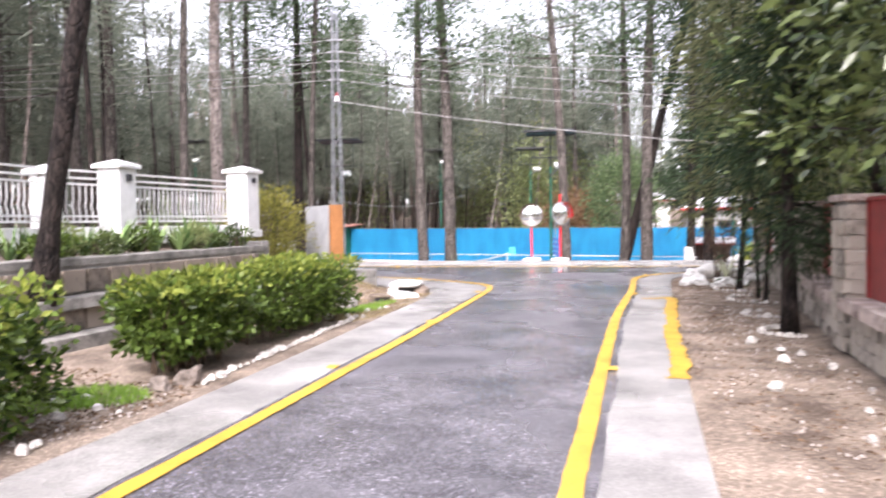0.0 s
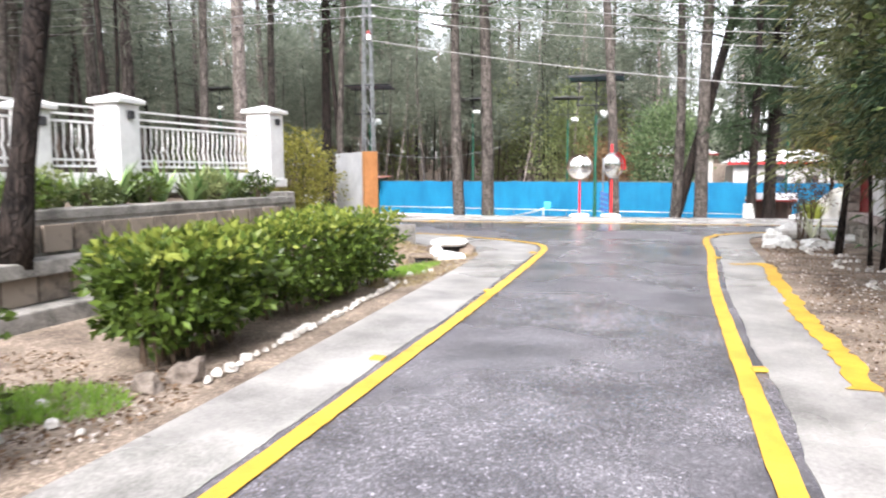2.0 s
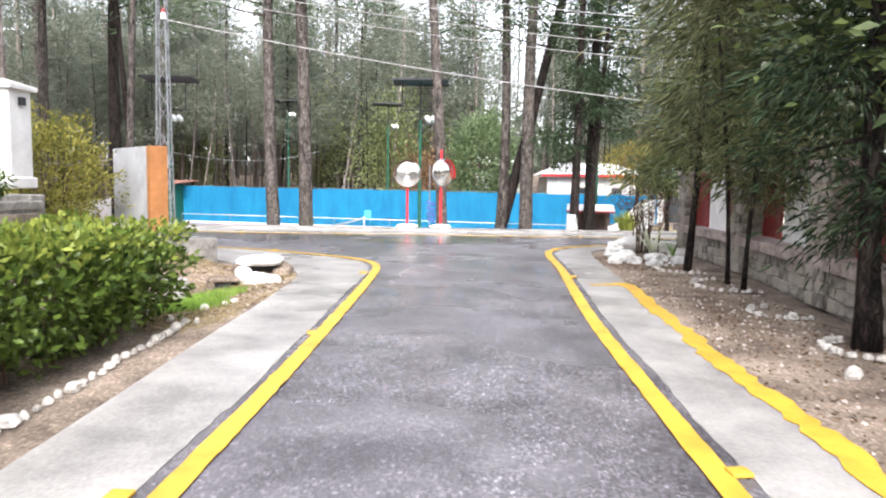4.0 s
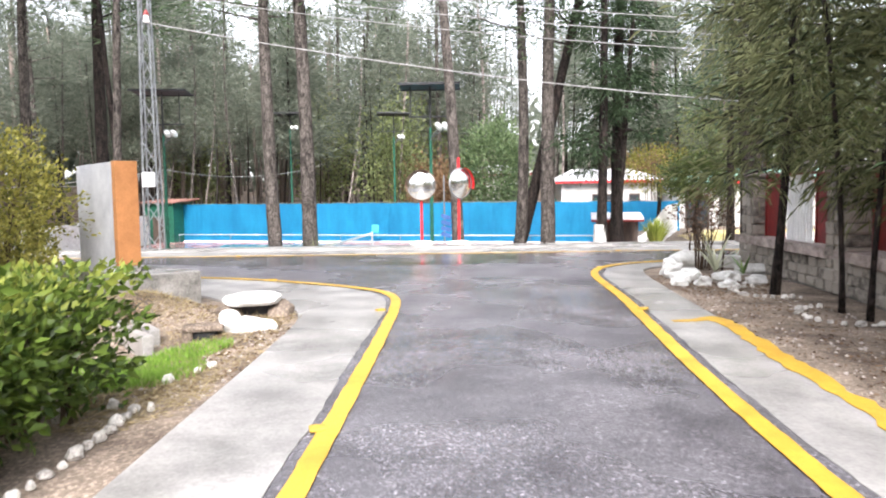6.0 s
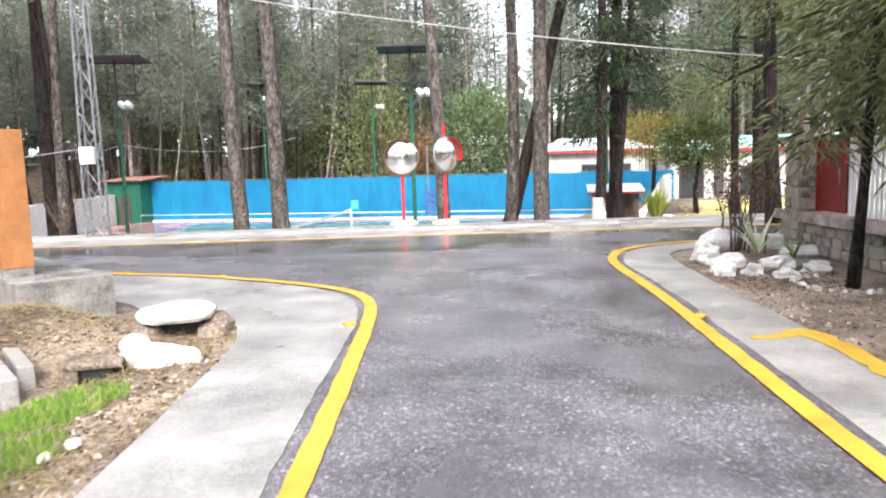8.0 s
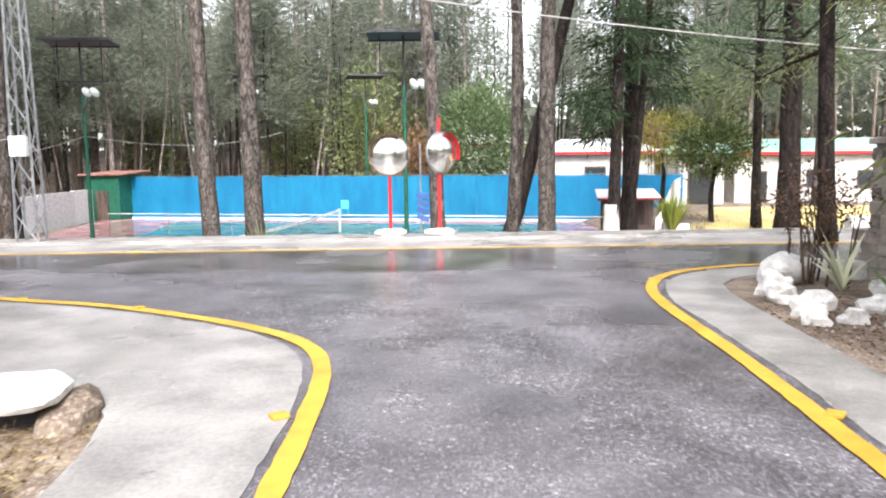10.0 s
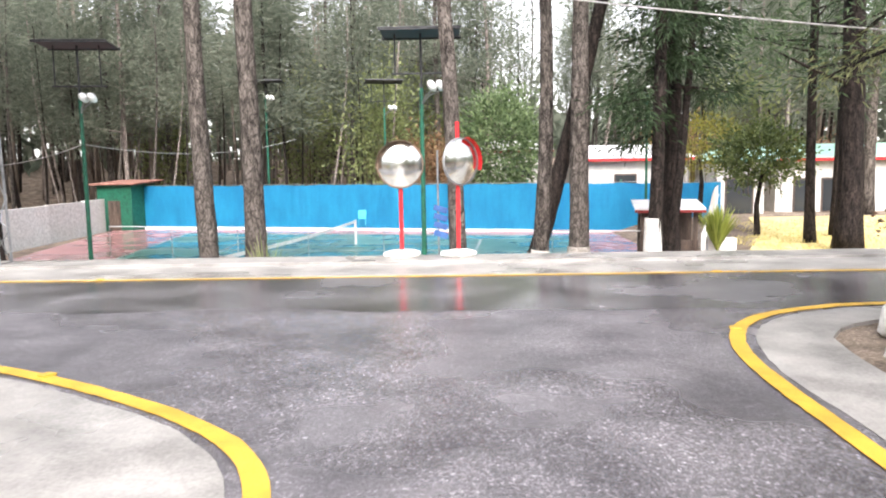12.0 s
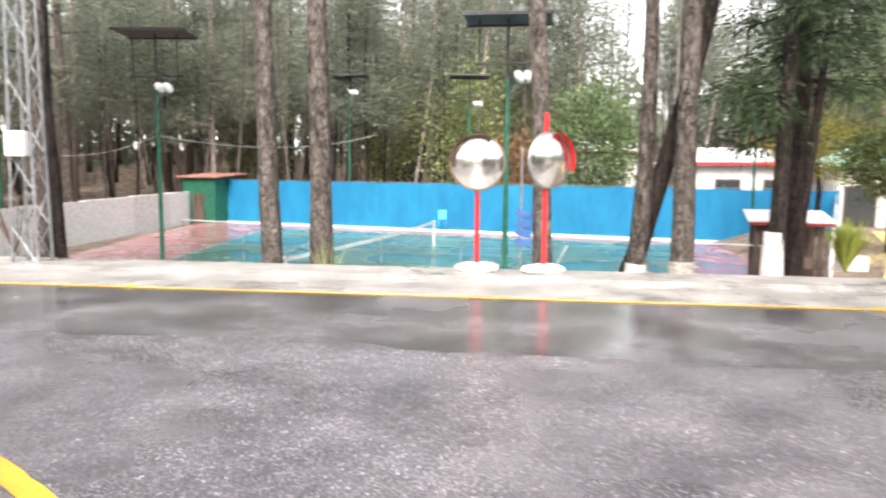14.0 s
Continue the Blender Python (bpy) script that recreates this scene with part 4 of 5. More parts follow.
for i in range(11):
    y = 4.2 + i * 0.83 + 0.3 * math.sin(i * 5)
    bush("bed_shrub", -7.72 - 0.25 * (i % 2), y, height(-7.9, y) - 0.03, 0.26, 0.34, 0.42 + 0.06 * (i % 3), 480, 0.085, 0.04, (GLOSSY, HEDGE, LIGHT_GREEN)[i % 3], 700 + i, "low leafy shrub spilling over the terrace wall", "shrub", 2, 6, "bed shrubs", noise_amp=0.5)
bush("dry_shrub", 2.1, 19.6, 0.0, 0.55, 0.55, 1.45, 900, 0.06, 0.03, leafy("reddish_dry_leaves", (0.035, 0.02, 0.014), (0.20, 0.12, 0.08), 0.7, 0.3), 27, "sparse twiggy shrub with reddish dry leaves", "shrub", 2, 10, base=0.42, noise_amp=0.9)
round_tree = bush("garden_tree", 8.05, 40.2, 0.6, 1.7, 1.6, 2.7, 6500, 0.16, 0.075, GLOSSY, 29, "small round dark green garden tree on the lawn", "tree", 2, 6, noise_amp=0.6)
part("trunk", tubed([(0, 0, -1.55), (-0.05, 0, -0.4), (0.1, -0.1, 0.9)], [0.13, 0.1, 0.06], 8), DARK_BARK, round_tree)
gold_tree = bush("autumn_tree", 7.9, 47.0, 1.0, 2.3, 2.0, 3.2, 2600, 0.17, 0.08, GOLD, 30, "yellowing broadleaf tree near the bungalow", "tree", 2, 12)
part("trunk", tubed([(0, 0, -1.95), (0.1, 0, 0), (0, 0.1, 1.2)], [0.14, 0.11, 0.06], 8), DARK_BARK, gold_tree)
sword_plant("yucca", 5.0, 35.3, -1.0, 260, 1.5, 0.09, 71, leafy("yucca_blades", (0.12, 0.17, 0.03), (0.44, 0.50, 0.12), 0.5, 0.4), "tall light green yucca in a white trough beside the path", 0.5)
tagged(part("plant_trough", boxed(4.8, 5.7, 35.6, 36.0, -1.0, -0.6, 0.03), WHITE), "white concrete plant trough", "trough")
VARIEGATED = leafy("variegated_agave", (0.10, 0.15, 0.09), (0.55, 0.56, 0.40), 0.45, 0.1)
sword_plant("agave", 2.12, 19.0, 0.02, 11, 0.72, 0.085, 80, VARIEGATED, "pale variegated agave with broad leaves among white stones", 1.0)
sword_plant("agave", 2.45, 18.55, 0.02, 7, 0.45, 0.06, 81, AGAVE, "small green agave among white stones", 1.1)
sword_plant("agave", 2.2, 5.3, 0.0, 14, 0.45, 0.05, 90, AGAVE, "pale agave at the foot of the wall", 0.95)
sword_plant("weed", -7.75, 30.2, -1.75, 40, 1.9, 0.06, 91, LIGHT_GREEN, "leafy weed at the foot of a pine", 0.4)

# ---- trees ----
def trunk_line(h, lean, bend, seed, n=12):
    r = random.Random(seed)
    ph = r.uniform(0, 6)
    return [Vector((lean[0] * (k / n) + bend * math.sin(ph + 4.2 * k / n) - bend * math.sin(ph), lean[1] * (k / n) + bend * math.cos(ph + 3.1 * k / n) - bend * math.cos(ph), h * k / n)) for k in range(n + 1)]


def trunk_mesh(line, r0, r1, seed, sides=14):
    """A trunk with a flared foot and furrowed skin."""
    n = len(line)
    bm = tubed(line, [(r0 * (1 - k / (n - 1)) + r1 * k / (n - 1)) * (1.28 if k == 0 else 1) for k in range(n)], sides)
    bmesh.ops.subdivide_edges(bm, edges=bm.edges[:], cuts=1)
    for v in bm.verts:
        t = noise.noise(Vector((v.co.x * 9, v.co.y * 9, v.co.z * 1.3 + seed)))
        a = line[min(n - 1, max(0, int(round(v.co.z / (line[-1].z / (n - 1))))))]
        d = Vector((v.co.x - a.x, v.co.y - a.y, 0))
        v.co += d * 0.16 * t
    return bm


def limb_mesh(line, r, start, count, reach, up, seed):
    """Bare limbs from the trunk; returns the mesh and their tips."""
    rs = random.Random(seed)
    bm, tips = bmesh.new(), []
    n = len(line) - 1
    for i in range(count):
        f = start + (1 - start) * (i + rs.random()) / count
        k = min(n - 1, int(f * n))
        p = line[k].lerp(line[k + 1], f * n - k)
        a = rs.uniform(0, 2 * math.pi)
        ln = reach * (1.15 - 0.75 * f) * rs.uniform(0.6, 1.25)
        d = Vector((math.cos(a), math.sin(a), 0))
        m1 = p + d * ln * 0.5 + Vector((0, 0, up * ln * 0.25))
        m2 = p + d * ln + Vector((0, 0, up * ln * 0.6))
        tube(bm, [p, m1, m2], [r * 0.28 * (1.2 - f), r * 0.17 * (1.2 - f), 0.012], 5)
        tips += [(m1.lerp(m2, t), d) for t in (0.15, 0.55, 1.0)]
    return bm, tips


def needle_cloud(tips, per, radius, ln, wd, seed, droop=0.0, flat=0.6):
    r = np.random.default_rng(seed)
    c, w = [], []
    for p, d in tips:
        o = r.normal(size=(per, 3)) * radius * np.array([1, 1, flat])
        c.append(np.array(p) + o)
        w.append(o * 1.2 / radius + np.array(d) * 0.5 + r.normal(size=(per, 3)) * 0.6 + np.array([0, 0, 0.3 - 2 * droop]))
    return blades(np.concatenate(c), np.concatenate(w), ln, wd, 0.1, seed, droop)


def pine(x, y, z, h, r, lean, bend, seed, bark=None, crown_from=0.55, per=50, limbs=24, reach=3.2, label="tall pine with furrowed brown bark", needle=(0.42, 0.055), material=None, skirt=None):
    t = thing("pine_tree", x, y, z - 0.05, 0, label, "tree", "pines")
    line = trunk_line(h, lean, bend, seed)
    part("trunk", trunk_mesh(line, r, r * 0.4, seed), bark or BARK, t, smooth=True)
    bm, tips = limb_mesh(line, r, crown_from, limbs, reach, 0.35, seed + 1)
    tagged(part("branching", bm, bark or BARK, t), kind="stuff")
    leaves("crown", needle_cloud(tips, per, 0.62, *needle, seed + 2), material or PINE, t, "grey-green needles")
    if skirt:
        part("painted_foot", tubed([line[0], line[0].lerp(line[1], min(1, skirt / (h / 12)))], [r * 1.32, r * 1.1], 14), WORN_LIME, t, "worn whitewashed foot")
    return t


# pines on the slope before the court and beside it
pine(-9.5, 31.1, -1.85, 17, 0.27, (-0.2, 0.4), 0.10, 301)
pine(-8.25, 31.1, -1.85, 19, 0.30, (-0.75, 0.5), 0.12, 302)
pine(-2.85, 29.7, -1.6, 18, 0.22, (-1.0, 0.6), 0.14, 303)
pine(-0.75, 33.2, -1.85, 17, 0.24, (0.7, 0.3), 0.28, 304, label="slightly crooked pine with dark bark", skirt=1.25)
pine(-1.1, 33.4, -1.85, 16, 0.26, (4.6, 0.2), 0.2, 305, bark=DARK_BARK, label="leaning dark-barked pine with a whitewashed foot")
pine(0.35, 32.6, -1.85, 19, 0.29, (0.5, 0.4), 0.10, 306, label="straight pine with a whitewashed foot", skirt=1.4)
pine(-15.8, 31.3, -1.85, 18, 0.26, (-0.5, 0.2), 0.12, 307, bark=DARK_BARK, label="dark pine beside the lattice pole")
pine(-14.6, 30.2, -1.6, 16, 0.12, (-0.3, 0.2), 0.2, 308, bark=DARK_BARK, crown_from=0.55, limbs=12, label="thin dark pine beside the lattice pole")
pine(8.6, 34.6, -0.95, 19, 0.36, (-0.3, 0.5), 0.10, 309, bark=DARK_BARK, crown_from=0.22, label="stout dark pine at the edge of the lawn")
pine(8.65, 37.2, -0.95, 17, 0.17, (0.2, 0.3), 0.12, 310, bark=DARK_BARK, crown_from=0.3, label="slim dark pine on the lawn")
pine(10.6, 39.5, -0.95, 18, 0.2, (0.2, 0.3), 0.12, 311, bark=DARK_BARK, crown_from=0.3, label="slim dark pine on the lawn")
pine(-7.22, 7.15, 0.62, 12, 0.135, (1.75, 0.4), 0.13, 312, bark=DARK_BARK, crown_from=0.62, limbs=14, label="leaning wet dark-barked tree on the terrace")
# pale and brown trunks behind the railing
for i, (x, y, r, b) in enumerate(((-17.2, 26.5, 0.30, 1), (-20.5, 24.0, 0.26, 0), (-21.5, 18.5, 0.34, 1), (-19.6, 17.0, 0.24, 1), (-14.2, 29.0, 0.16, 0), (-18.8, 31.5, 0.22, 0), (-25, 27, 0.3, 0), (-23.5, 21, 0.2, 0), (-16.0, 22.4, 0.17, 0), (-27, 15, 0.3, 1), (-24, 11, 0.3, 0), (-20, 8, 0.26, 0))):
    pine(x, y, height(x, y), 20, r, (0.4 * math.sin(i * 2), 0.3), 0.12, 320 + i, bark=PALE_BARK if b else BARK, per=45, limbs=22, label="tall pine with pale bark behind the railing" if b else "tall brown-barked pine behind the railing")

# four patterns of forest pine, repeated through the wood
# their needles carry painted haze, like the far wood
PATTERNS = [pine(-12, 66, height(-12, 66), 22, 0.24, (0.5, 0), 0.2, 401, crown_from=0.34, per=60, limbs=30, reach=3.4, needle=(0.6, 0.085), material=HAZY_PINE, label="forest pine in the wood behind the court"),
            pine(-2, 67, height(-2, 67), 20, 0.19, (-0.8, 0), 0.3, 402, bark=PALE_BARK, crown_from=0.3, per=60, limbs=28, reach=3.0, needle=(0.6, 0.085), material=HAZY_PINE, label="pale-barked forest pine in the wood behind the court"),
            pine(-6, 72, height(-6, 72), 24, 0.27, (0.2, 0.5), 0.15, 403, crown_from=0.26, per=60, limbs=34, reach=3.8, needle=(0.6, 0.085), material=HAZY_PINE, label="forest pine in the wood behind the court"),
            pine(-20, 65, height(-20, 65), 18, 0.16, (1.6, 0.3), 0.35, 404, bark=DARK_BARK, crown_from=0.36, per=60, limbs=24, reach=2.8, needle=(0.6, 0.085), material=HAZY_PINE, label="slim leaning forest pine in the wood")]
rnd = random.Random(77)
placed = [(-12, 66), (-2, 67), (-6, 72), (-20, 65)]
tries = 0
while len(placed) < 96 and tries < 6000:
    tries += 1
    zone = rnd.random()
    if zone < 0.62:
        x, y = rnd.uniform(-58, 34), rnd.uniform(61.5, 104)
        if x > -4 and y < 68 or -17 < x < 12 and rnd.random() < 0.88:
            continue
    elif zone < 0.88:
        x, y = rnd.uniform(-66, -28.5), rnd.uniform(12, 66)
    else:
        x, y = rnd.uniform(12, 40), rnd.uniform(30, 75)
        if 13.5 < x < 29.5 and 53 < y < 66 or y < 52 and x < 23:
            continue
    if 1 < x < 15 and y > 60 or any((x - a) ** 2 + (y - b) ** 2 < 5.5 for a, b in placed):
        continue
    placed.append((x, y))
    k = rnd.choice((0, 0, 1, 2, 2, 3, 3))
    s = rnd.uniform(0.85, 1.15)
    copy_thing(PATTERNS[k], pose(x, y, height(x, y) - 0.05, 0, 0, rnd.uniform(0, 360)) @ Matrix.Diagonal((s, s, s * rnd.uniform(0.9, 1.1), 1)))

THIN = [pine(-16, 61.5, height(-16, 61.5), 14, 0.10, (0.5, 0.2), 0.25, 411, bark=DARK_BARK, crown_from=0.5, per=26, limbs=14, reach=1.8, needle=(0.5, 0.07), material=HAZY_PINE, label="thin bare young pine in the wood"),
        pine(-21.5, 61.8, height(-21.5, 61.8), 16, 0.12, (-0.7, 0.2), 0.2, 412, bark=BARK, crown_from=0.5, per=26, limbs=16, reach=2.0, needle=(0.5, 0.07), material=HAZY_PINE, label="thin bare young pine in the wood"),
        pine(-13.2, 62.2, height(-13.2, 62.2), 15, 0.09, (1.3, 0.2), 0.3, 413, bark=PALE_BARK, crown_from=0.55, per=26, limbs=12, reach=1.8, needle=(0.5, 0.07), material=HAZY_PINE, label="thin pale young tree in the wood")]
for i in range(150):
    if i % 4:
        x, y = rnd.uniform(-52, 12), rnd.uniform(60.5, 92)
        if x > -5 and y < 66:
            y += 9
    else:
        x, y = rnd.uniform(-40, -15), rnd.uniform(18, 40)
        if x > -29 and y > 28:
            x -= 14
    s = rnd.uniform(0.75, 1.25)
    copy_thing(rnd.choice(THIN), pose(x, y, height(x, y) - 0.05, 0, 0, rnd.uniform(0, 360)) @ Matrix.Diagonal((s, s, s, 1)))

# broadleaf understorey behind the windscreen
UNDER = [bush("understorey_tree", -9.5, 62.5, -1.6, 2.6, 2.4, 10.5, 3400, 0.3, 0.16, LIGHT_GREEN, 501, "thin light green broadleaf tree behind the court", "tree", 2, 14, "understorey trees", noise_amp=1.1),
         bush("understorey_tree", -6.0, 61.0, -1.6, 2.2, 2.0, 6.0, 2600, 0.26, 0.13, BROWN, 502, "oak with withered brown leaves behind the court", "tree", 2, 14, "understorey trees", noise_amp=1.1),
         bush("understorey_tree", -1.2, 57.5, -1.6, 2.8, 2.4, 8.6, 7000, 0.3, 0.15, leafy("soft_green_leaves", (0.045, 0.08, 0.035), (0.20, 0.27, 0.13), 0.5, 0.4), 503, "dense green broadleaf tree behind the court", "tree", 2, 12, "understorey trees", noise_amp=0.4),
         bush("understorey_tree", 14, 68.0, -1.6, 2.6, 2.4, 5.0, 2600, 0.28, 0.14, GOLD, 504, "sparse yellowish shrub in the wood", "tree", 2, 12, "understorey trees", noise_amp=1.1)]
for x, y, k in ((-17, 72, 0), (-4.5, 64, 1), (-11, 71, 0), (-7, 74, 0), (13, 70, 1), (18, 70, 0), (24, 69, 1), (-30, 74, 0), (-45, 60, 0), (-36, 30, 1), (12, 75, 1)):
    s = rnd.uniform(0.75, 1.2)
    copy_thing(UNDER[k], pose(x, y, height(x, y) - 0.1, 0, 0, rnd.uniform(0, 360)) @ Matrix.Diagonal((s, s, s * rnd.uniform(0.8, 1.2), 1)))

# the far wood all round, haze put into its needle colour
r = np.random.default_rng(9)
N = 46000
a = r.uniform(0, 2 * np.pi, N)
rad = r.uniform(78, 125, N)
fx, fy = -5 + rad * np.cos(a) * 0.95, 32 + rad * np.sin(a)
lump = np.array([noise.noise(Vector((q * 14, w * 0.02, 3.3))) for q, w in zip(a, rad)])
gap = np.exp(-((a - 1.36) / 0.36) ** 2)
crown = 16 - 9 * gap + (6 + 3 * gap) * lump + r.normal(size=N) * 1.2
fz = 1.5 + (crown + 1.5) * r.random(N) ** 0.75
way = r.normal(size=(N, 3)) + np.array([0, 0, 0.4])
tagged(leaves("far_wood", blades(np.stack([fx, fy, fz], 1), way, 2.5, 1.05, 0.2, 10), HAZY_PINE), "distant pine wood, its grey-green paled to imitate haze", "forest", kind="stuff")

# bare trunks standing close together in the depth of the wood
bm = bmesh.new()
rs = random.Random(61)
for i in range(620):
    a = rs.uniform(0.55, 3.05)
    d = rs.uniform(50, 112)
    x, y = -5 + d * math.cos(a), 26 + d * math.sin(a)
    if y < 62 and x > -34 or x > -3 and y < 84 or 1 < x < 16:
        continue
    q = Vector((x, y, height(x, y) - 0.2))
    g = Vector((rs.uniform(-1.2, 1.2), rs.uniform(-0.5, 0.5), rs.uniform(13, 21)))
    w = rs.uniform(0.09, 0.24)
    tube(bm, [q, q + g * 0.5 + Vector((rs.uniform(-.25, .25), 0, 0)), q + g], [w, w * 0.8, w * 0.45], 6)
tagged(part("far_trunks", bm, surface("grey_brown_trunks", (0.035, 0.028, 0.024), (0.24, 0.195, 0.165), 0.95, 4, 30, 0.6, stretch=(1, 1, 0.3), island=0.35), smooth=True), "bare grey-brown pine trunks standing in the wood", "forest", kind="stuff")


# ---- drooping evergreens along the wall ----
def cedar(x, y, z, h, r, lean, seed, low, reach, limbs, per, label, ln=0.17, wd=0.022, material=None):
    t = thing("cedar_tree", x, y, z - 0.03, 0, label, "tree", "cedars")
    line = trunk_line(h, lean, 0.1, seed)
    part("trunk", trunk_mesh(line, r, r * 0.35, seed, 10), DARK_BARK, t, smooth=True)
    bm, tips = limb_mesh(line, r * 1.2, low / h, limbs, reach, -0.35, seed + 1)
    tagged(part("branching", bm, DARK_BARK, t), kind="stuff")
    leaves("crown", needle_cloud(tips, per, 0.3, ln, wd, seed + 2, 0.35, 0.55), material or CEDAR, t, "dark drooping needles")
    return t


cedar(2.05, 31.3, -1.8, 15, 0.2, (0.5, 0.2), 601, 4.2, 1.15, 28, 95, "dark evergreen with a whitewashed foot before the court", 0.2, 0.034)
cedar(3.0, 33.2, -1.5, 16, 0.26, (0.5, 0.2), 602, 4.6, 1.6, 28, 95, "dark evergreen beside the shelter", 0.2, 0.034)
cedar(2.6, 32.0, -1.7, 14, 0.13, (1.3, 0.2), 603, 5.4, 1.2, 14, 80, "slim dark evergreen beside the shelter", 0.2, 0.034)
part("painted_foot", tubed([(2.05, 31.3, -1.84), (2.08, 31.3, 0.35)], [0.27, 0.22], 14), LIME, bpy.data.objects["cedar_tree"], "whitewashed foot").matrix_parent_inverse = Matrix.Translation((-2.05, -31.3, 1.83))
cedar(2.1, 16.35, 0, 8.5, 0.062, (0.25, 0.2), 604, 1.8, 1.3, 26, 70, "slim evergreen with drooping needles in a ring of white stones", 0.21, 0.013, NEAR_CEDAR)
cedar(2.24, 14.75, 0, 6.5, 0.036, (-0.35, 0.2), 605, 1.4, 1.0, 24, 62, "slim crooked evergreen in a ring of white stones", 0.21, 0.013, NEAR_CEDAR)
cedar(2.28, 14.2, 0, 6.8, 0.036, (0.3, -0.2), 606, 1.4, 1.05, 24, 62, "slim crooked evergreen in a ring of white stones", 0.21, 0.013, NEAR_CEDAR)
cedar(3.9, 19.8, 0, 11, 0.13, (-0.2, 0.3), 607, 2.5, 1.6, 24, 55, "dark evergreen behind the wall", 0.17, 0.022, NEAR_CEDAR)
cedar(4.4, 13.0, 0, 12, 0.16, (-0.2, 0.3), 608, 2.2, 1.7, 24, 55, "dark evergreen behind the wall", 0.17, 0.02, NEAR_CEDAR)
cedar(4.6, 24.2, 0, 13, 0.16, (-0.3, 0.2), 609, 3.4, 1.7, 24, 60, "dark evergreen beside the crossing road", 0.18, 0.026, NEAR_CEDAR)
cedar(6.4, 16.5, 0, 12, 0.18, (0, 0), 610, 1.8, 2.0, 26, 70, "dark evergreen behind the wall")
cedar(1.98, 10.4, 0, 9, 0.10, (0.25, 0.3), 611, 1.0, 0.62, 44, 110, "dense dark evergreen against the wall", 0.14, 0.018)


def broadleaf(x, y, z, h, r, seed, low, reach, limbs, per, leaf, material, label, lean=(0, 0)):
    t = thing("broadleaf_tree", x, y, z - 0.03, 0, label, "tree", "broadleaf trees")
    line = trunk_line(h, lean, 0.15, seed)
    part("trunk", trunk_mesh(line, r, r * 0.3, seed, 10), DARK_BARK, t, smooth=True)
    bm, tips = limb_mesh(line, r, low / h, limbs, reach, 0.15, seed + 1)
    tagged(part("branching", bm, DARK_BARK, t), kind="stuff")
    leaves("crown", needle_cloud(tips, per, 0.34, leaf, leaf * 0.42, seed + 2, 0.12, 0.7), material, t, "large glossy leaves")
    return t


broadleaf(3.5, 8.6, 0, 6.5, 0.12, 621, 1.9, 2.1, 40, 64, 0.18, GLOSSY, "broadleaf tree with large glossy leaves behind the wall", (-0.5, 0.3))
broadleaf(3.6, 11.6, 0, 6.5, 0.1, 622, 1.9, 2.0, 36, 62, 0.18, GLOSSY, "broadleaf tree with large glossy leaves behind the wall", (-0.4, 0.2))
broadleaf(3.7, 18.2, 0, 3.6, 0.07, 623, 1.7, 1.0, 16, 40, 0.16, GLOSSY, "small broadleaf tree with glossy leaves behind the wall", (-0.3, 0.2))
broadleaf(3.4, 5.6, 0, 6.0, 0.12, 624, 2.3, 1.8, 30, 60, 0.17, GLOSSY, "broadleaf tree with large glossy leaves behind the wall", (-0.2, 0.1))

# ---- roadside wall of stone with painted panels ----
def wall_x(y):
    return float(np.interp(y, (-6, 7, 9.6, 13, 16, 20.3), (2.15, 2.2, 2.3, 2.62, 2.9, 2.95)))


stone_wall = thing("wall_east", 0, 0, 0, 0, "rubble stone wall with pink coping and stone piers", "wall", kind="structure")
ycuts = [-6, 0, 7, 9.6, 13, 16, 20.2]
core = [(wall_x(q) + 0.04, q) for q in ycuts] + [(wall_x(q) + 0.36, q) for q in ycuts[::-1]]
part("core", slab(core, -0.2, 0.47), OLD_CONCRETE, stone_wall)
cope = [(wall_x(q) - 0.08, q) for q in ycuts] + [(wall_x(q) + 0.42, q) for q in ycuts[::-1]]
part("coping", slab(cope, 0.472, 0.62), COPING, stone_wall, "pinkish concrete coping")
PIERS = [1.8, 5.3, 9.0, 12.6, 16.2, 19.6]
for q in PIERS:
    part("pier_core", boxed(wall_x(q) - 0.04, wall_x(q) + 0.4, q - 0.24, q + 0.24, 0, 1.7, 0.01), OLD_CONCRETE, stone_wall)
    part("pier_cap", boxed(wall_x(q) - 0.1, wall_x(q) + 0.46, q - 0.31, q + 0.31, 1.7, 1.78, 0.02), COPING, stone_wall)
for q0, q1 in zip(PIERS, PIERS[1:]):
    a, b = q0 + 0.26, q1 - 0.26
    screen = thing("fence_panel", wall_x((a + b) / 2) + 0.17, a, 0.62, math.degrees(math.atan2(wall_x(a) - wall_x(b), b - a)), "dark red and white painted metal screen on the wall", "fence panel", "wall screens")
    ln = b - a
    for s0, s1, m in ((0.0, 0.3, RED), (0.33, 0.68, WHITE), (0.70, 0.99, RED)):
        lo, hi = s0 * ln + 0.02, s1 * ln
        if m is RED:
            part("sheet", boxed(-0.012, 0.012, lo, hi, 0.02, 1.08, 0.004), RED, screen, "dark red sheet")
            part("frame", boxed(-0.03, -0.012, lo, lo + 0.05, 0.02, 1.08), RED, screen)
            part("frame", boxed(-0.03, -0.012, hi - 0.05, hi, 0.02, 1.08), RED, screen)
        else:
            k = 9
            for i in range(k):
                c = lo + (hi - lo) * (i + 0.5) / k
                part("slat", boxed(-0.014, 0.006, c - 0.034, c + 0.034, 0.0, 1.08, 0.004), WHITE, screen)
    part("top_rail", boxed(-0.035, 0.035, 0, ln, 1.08, 1.12, 0.006), RED, screen)

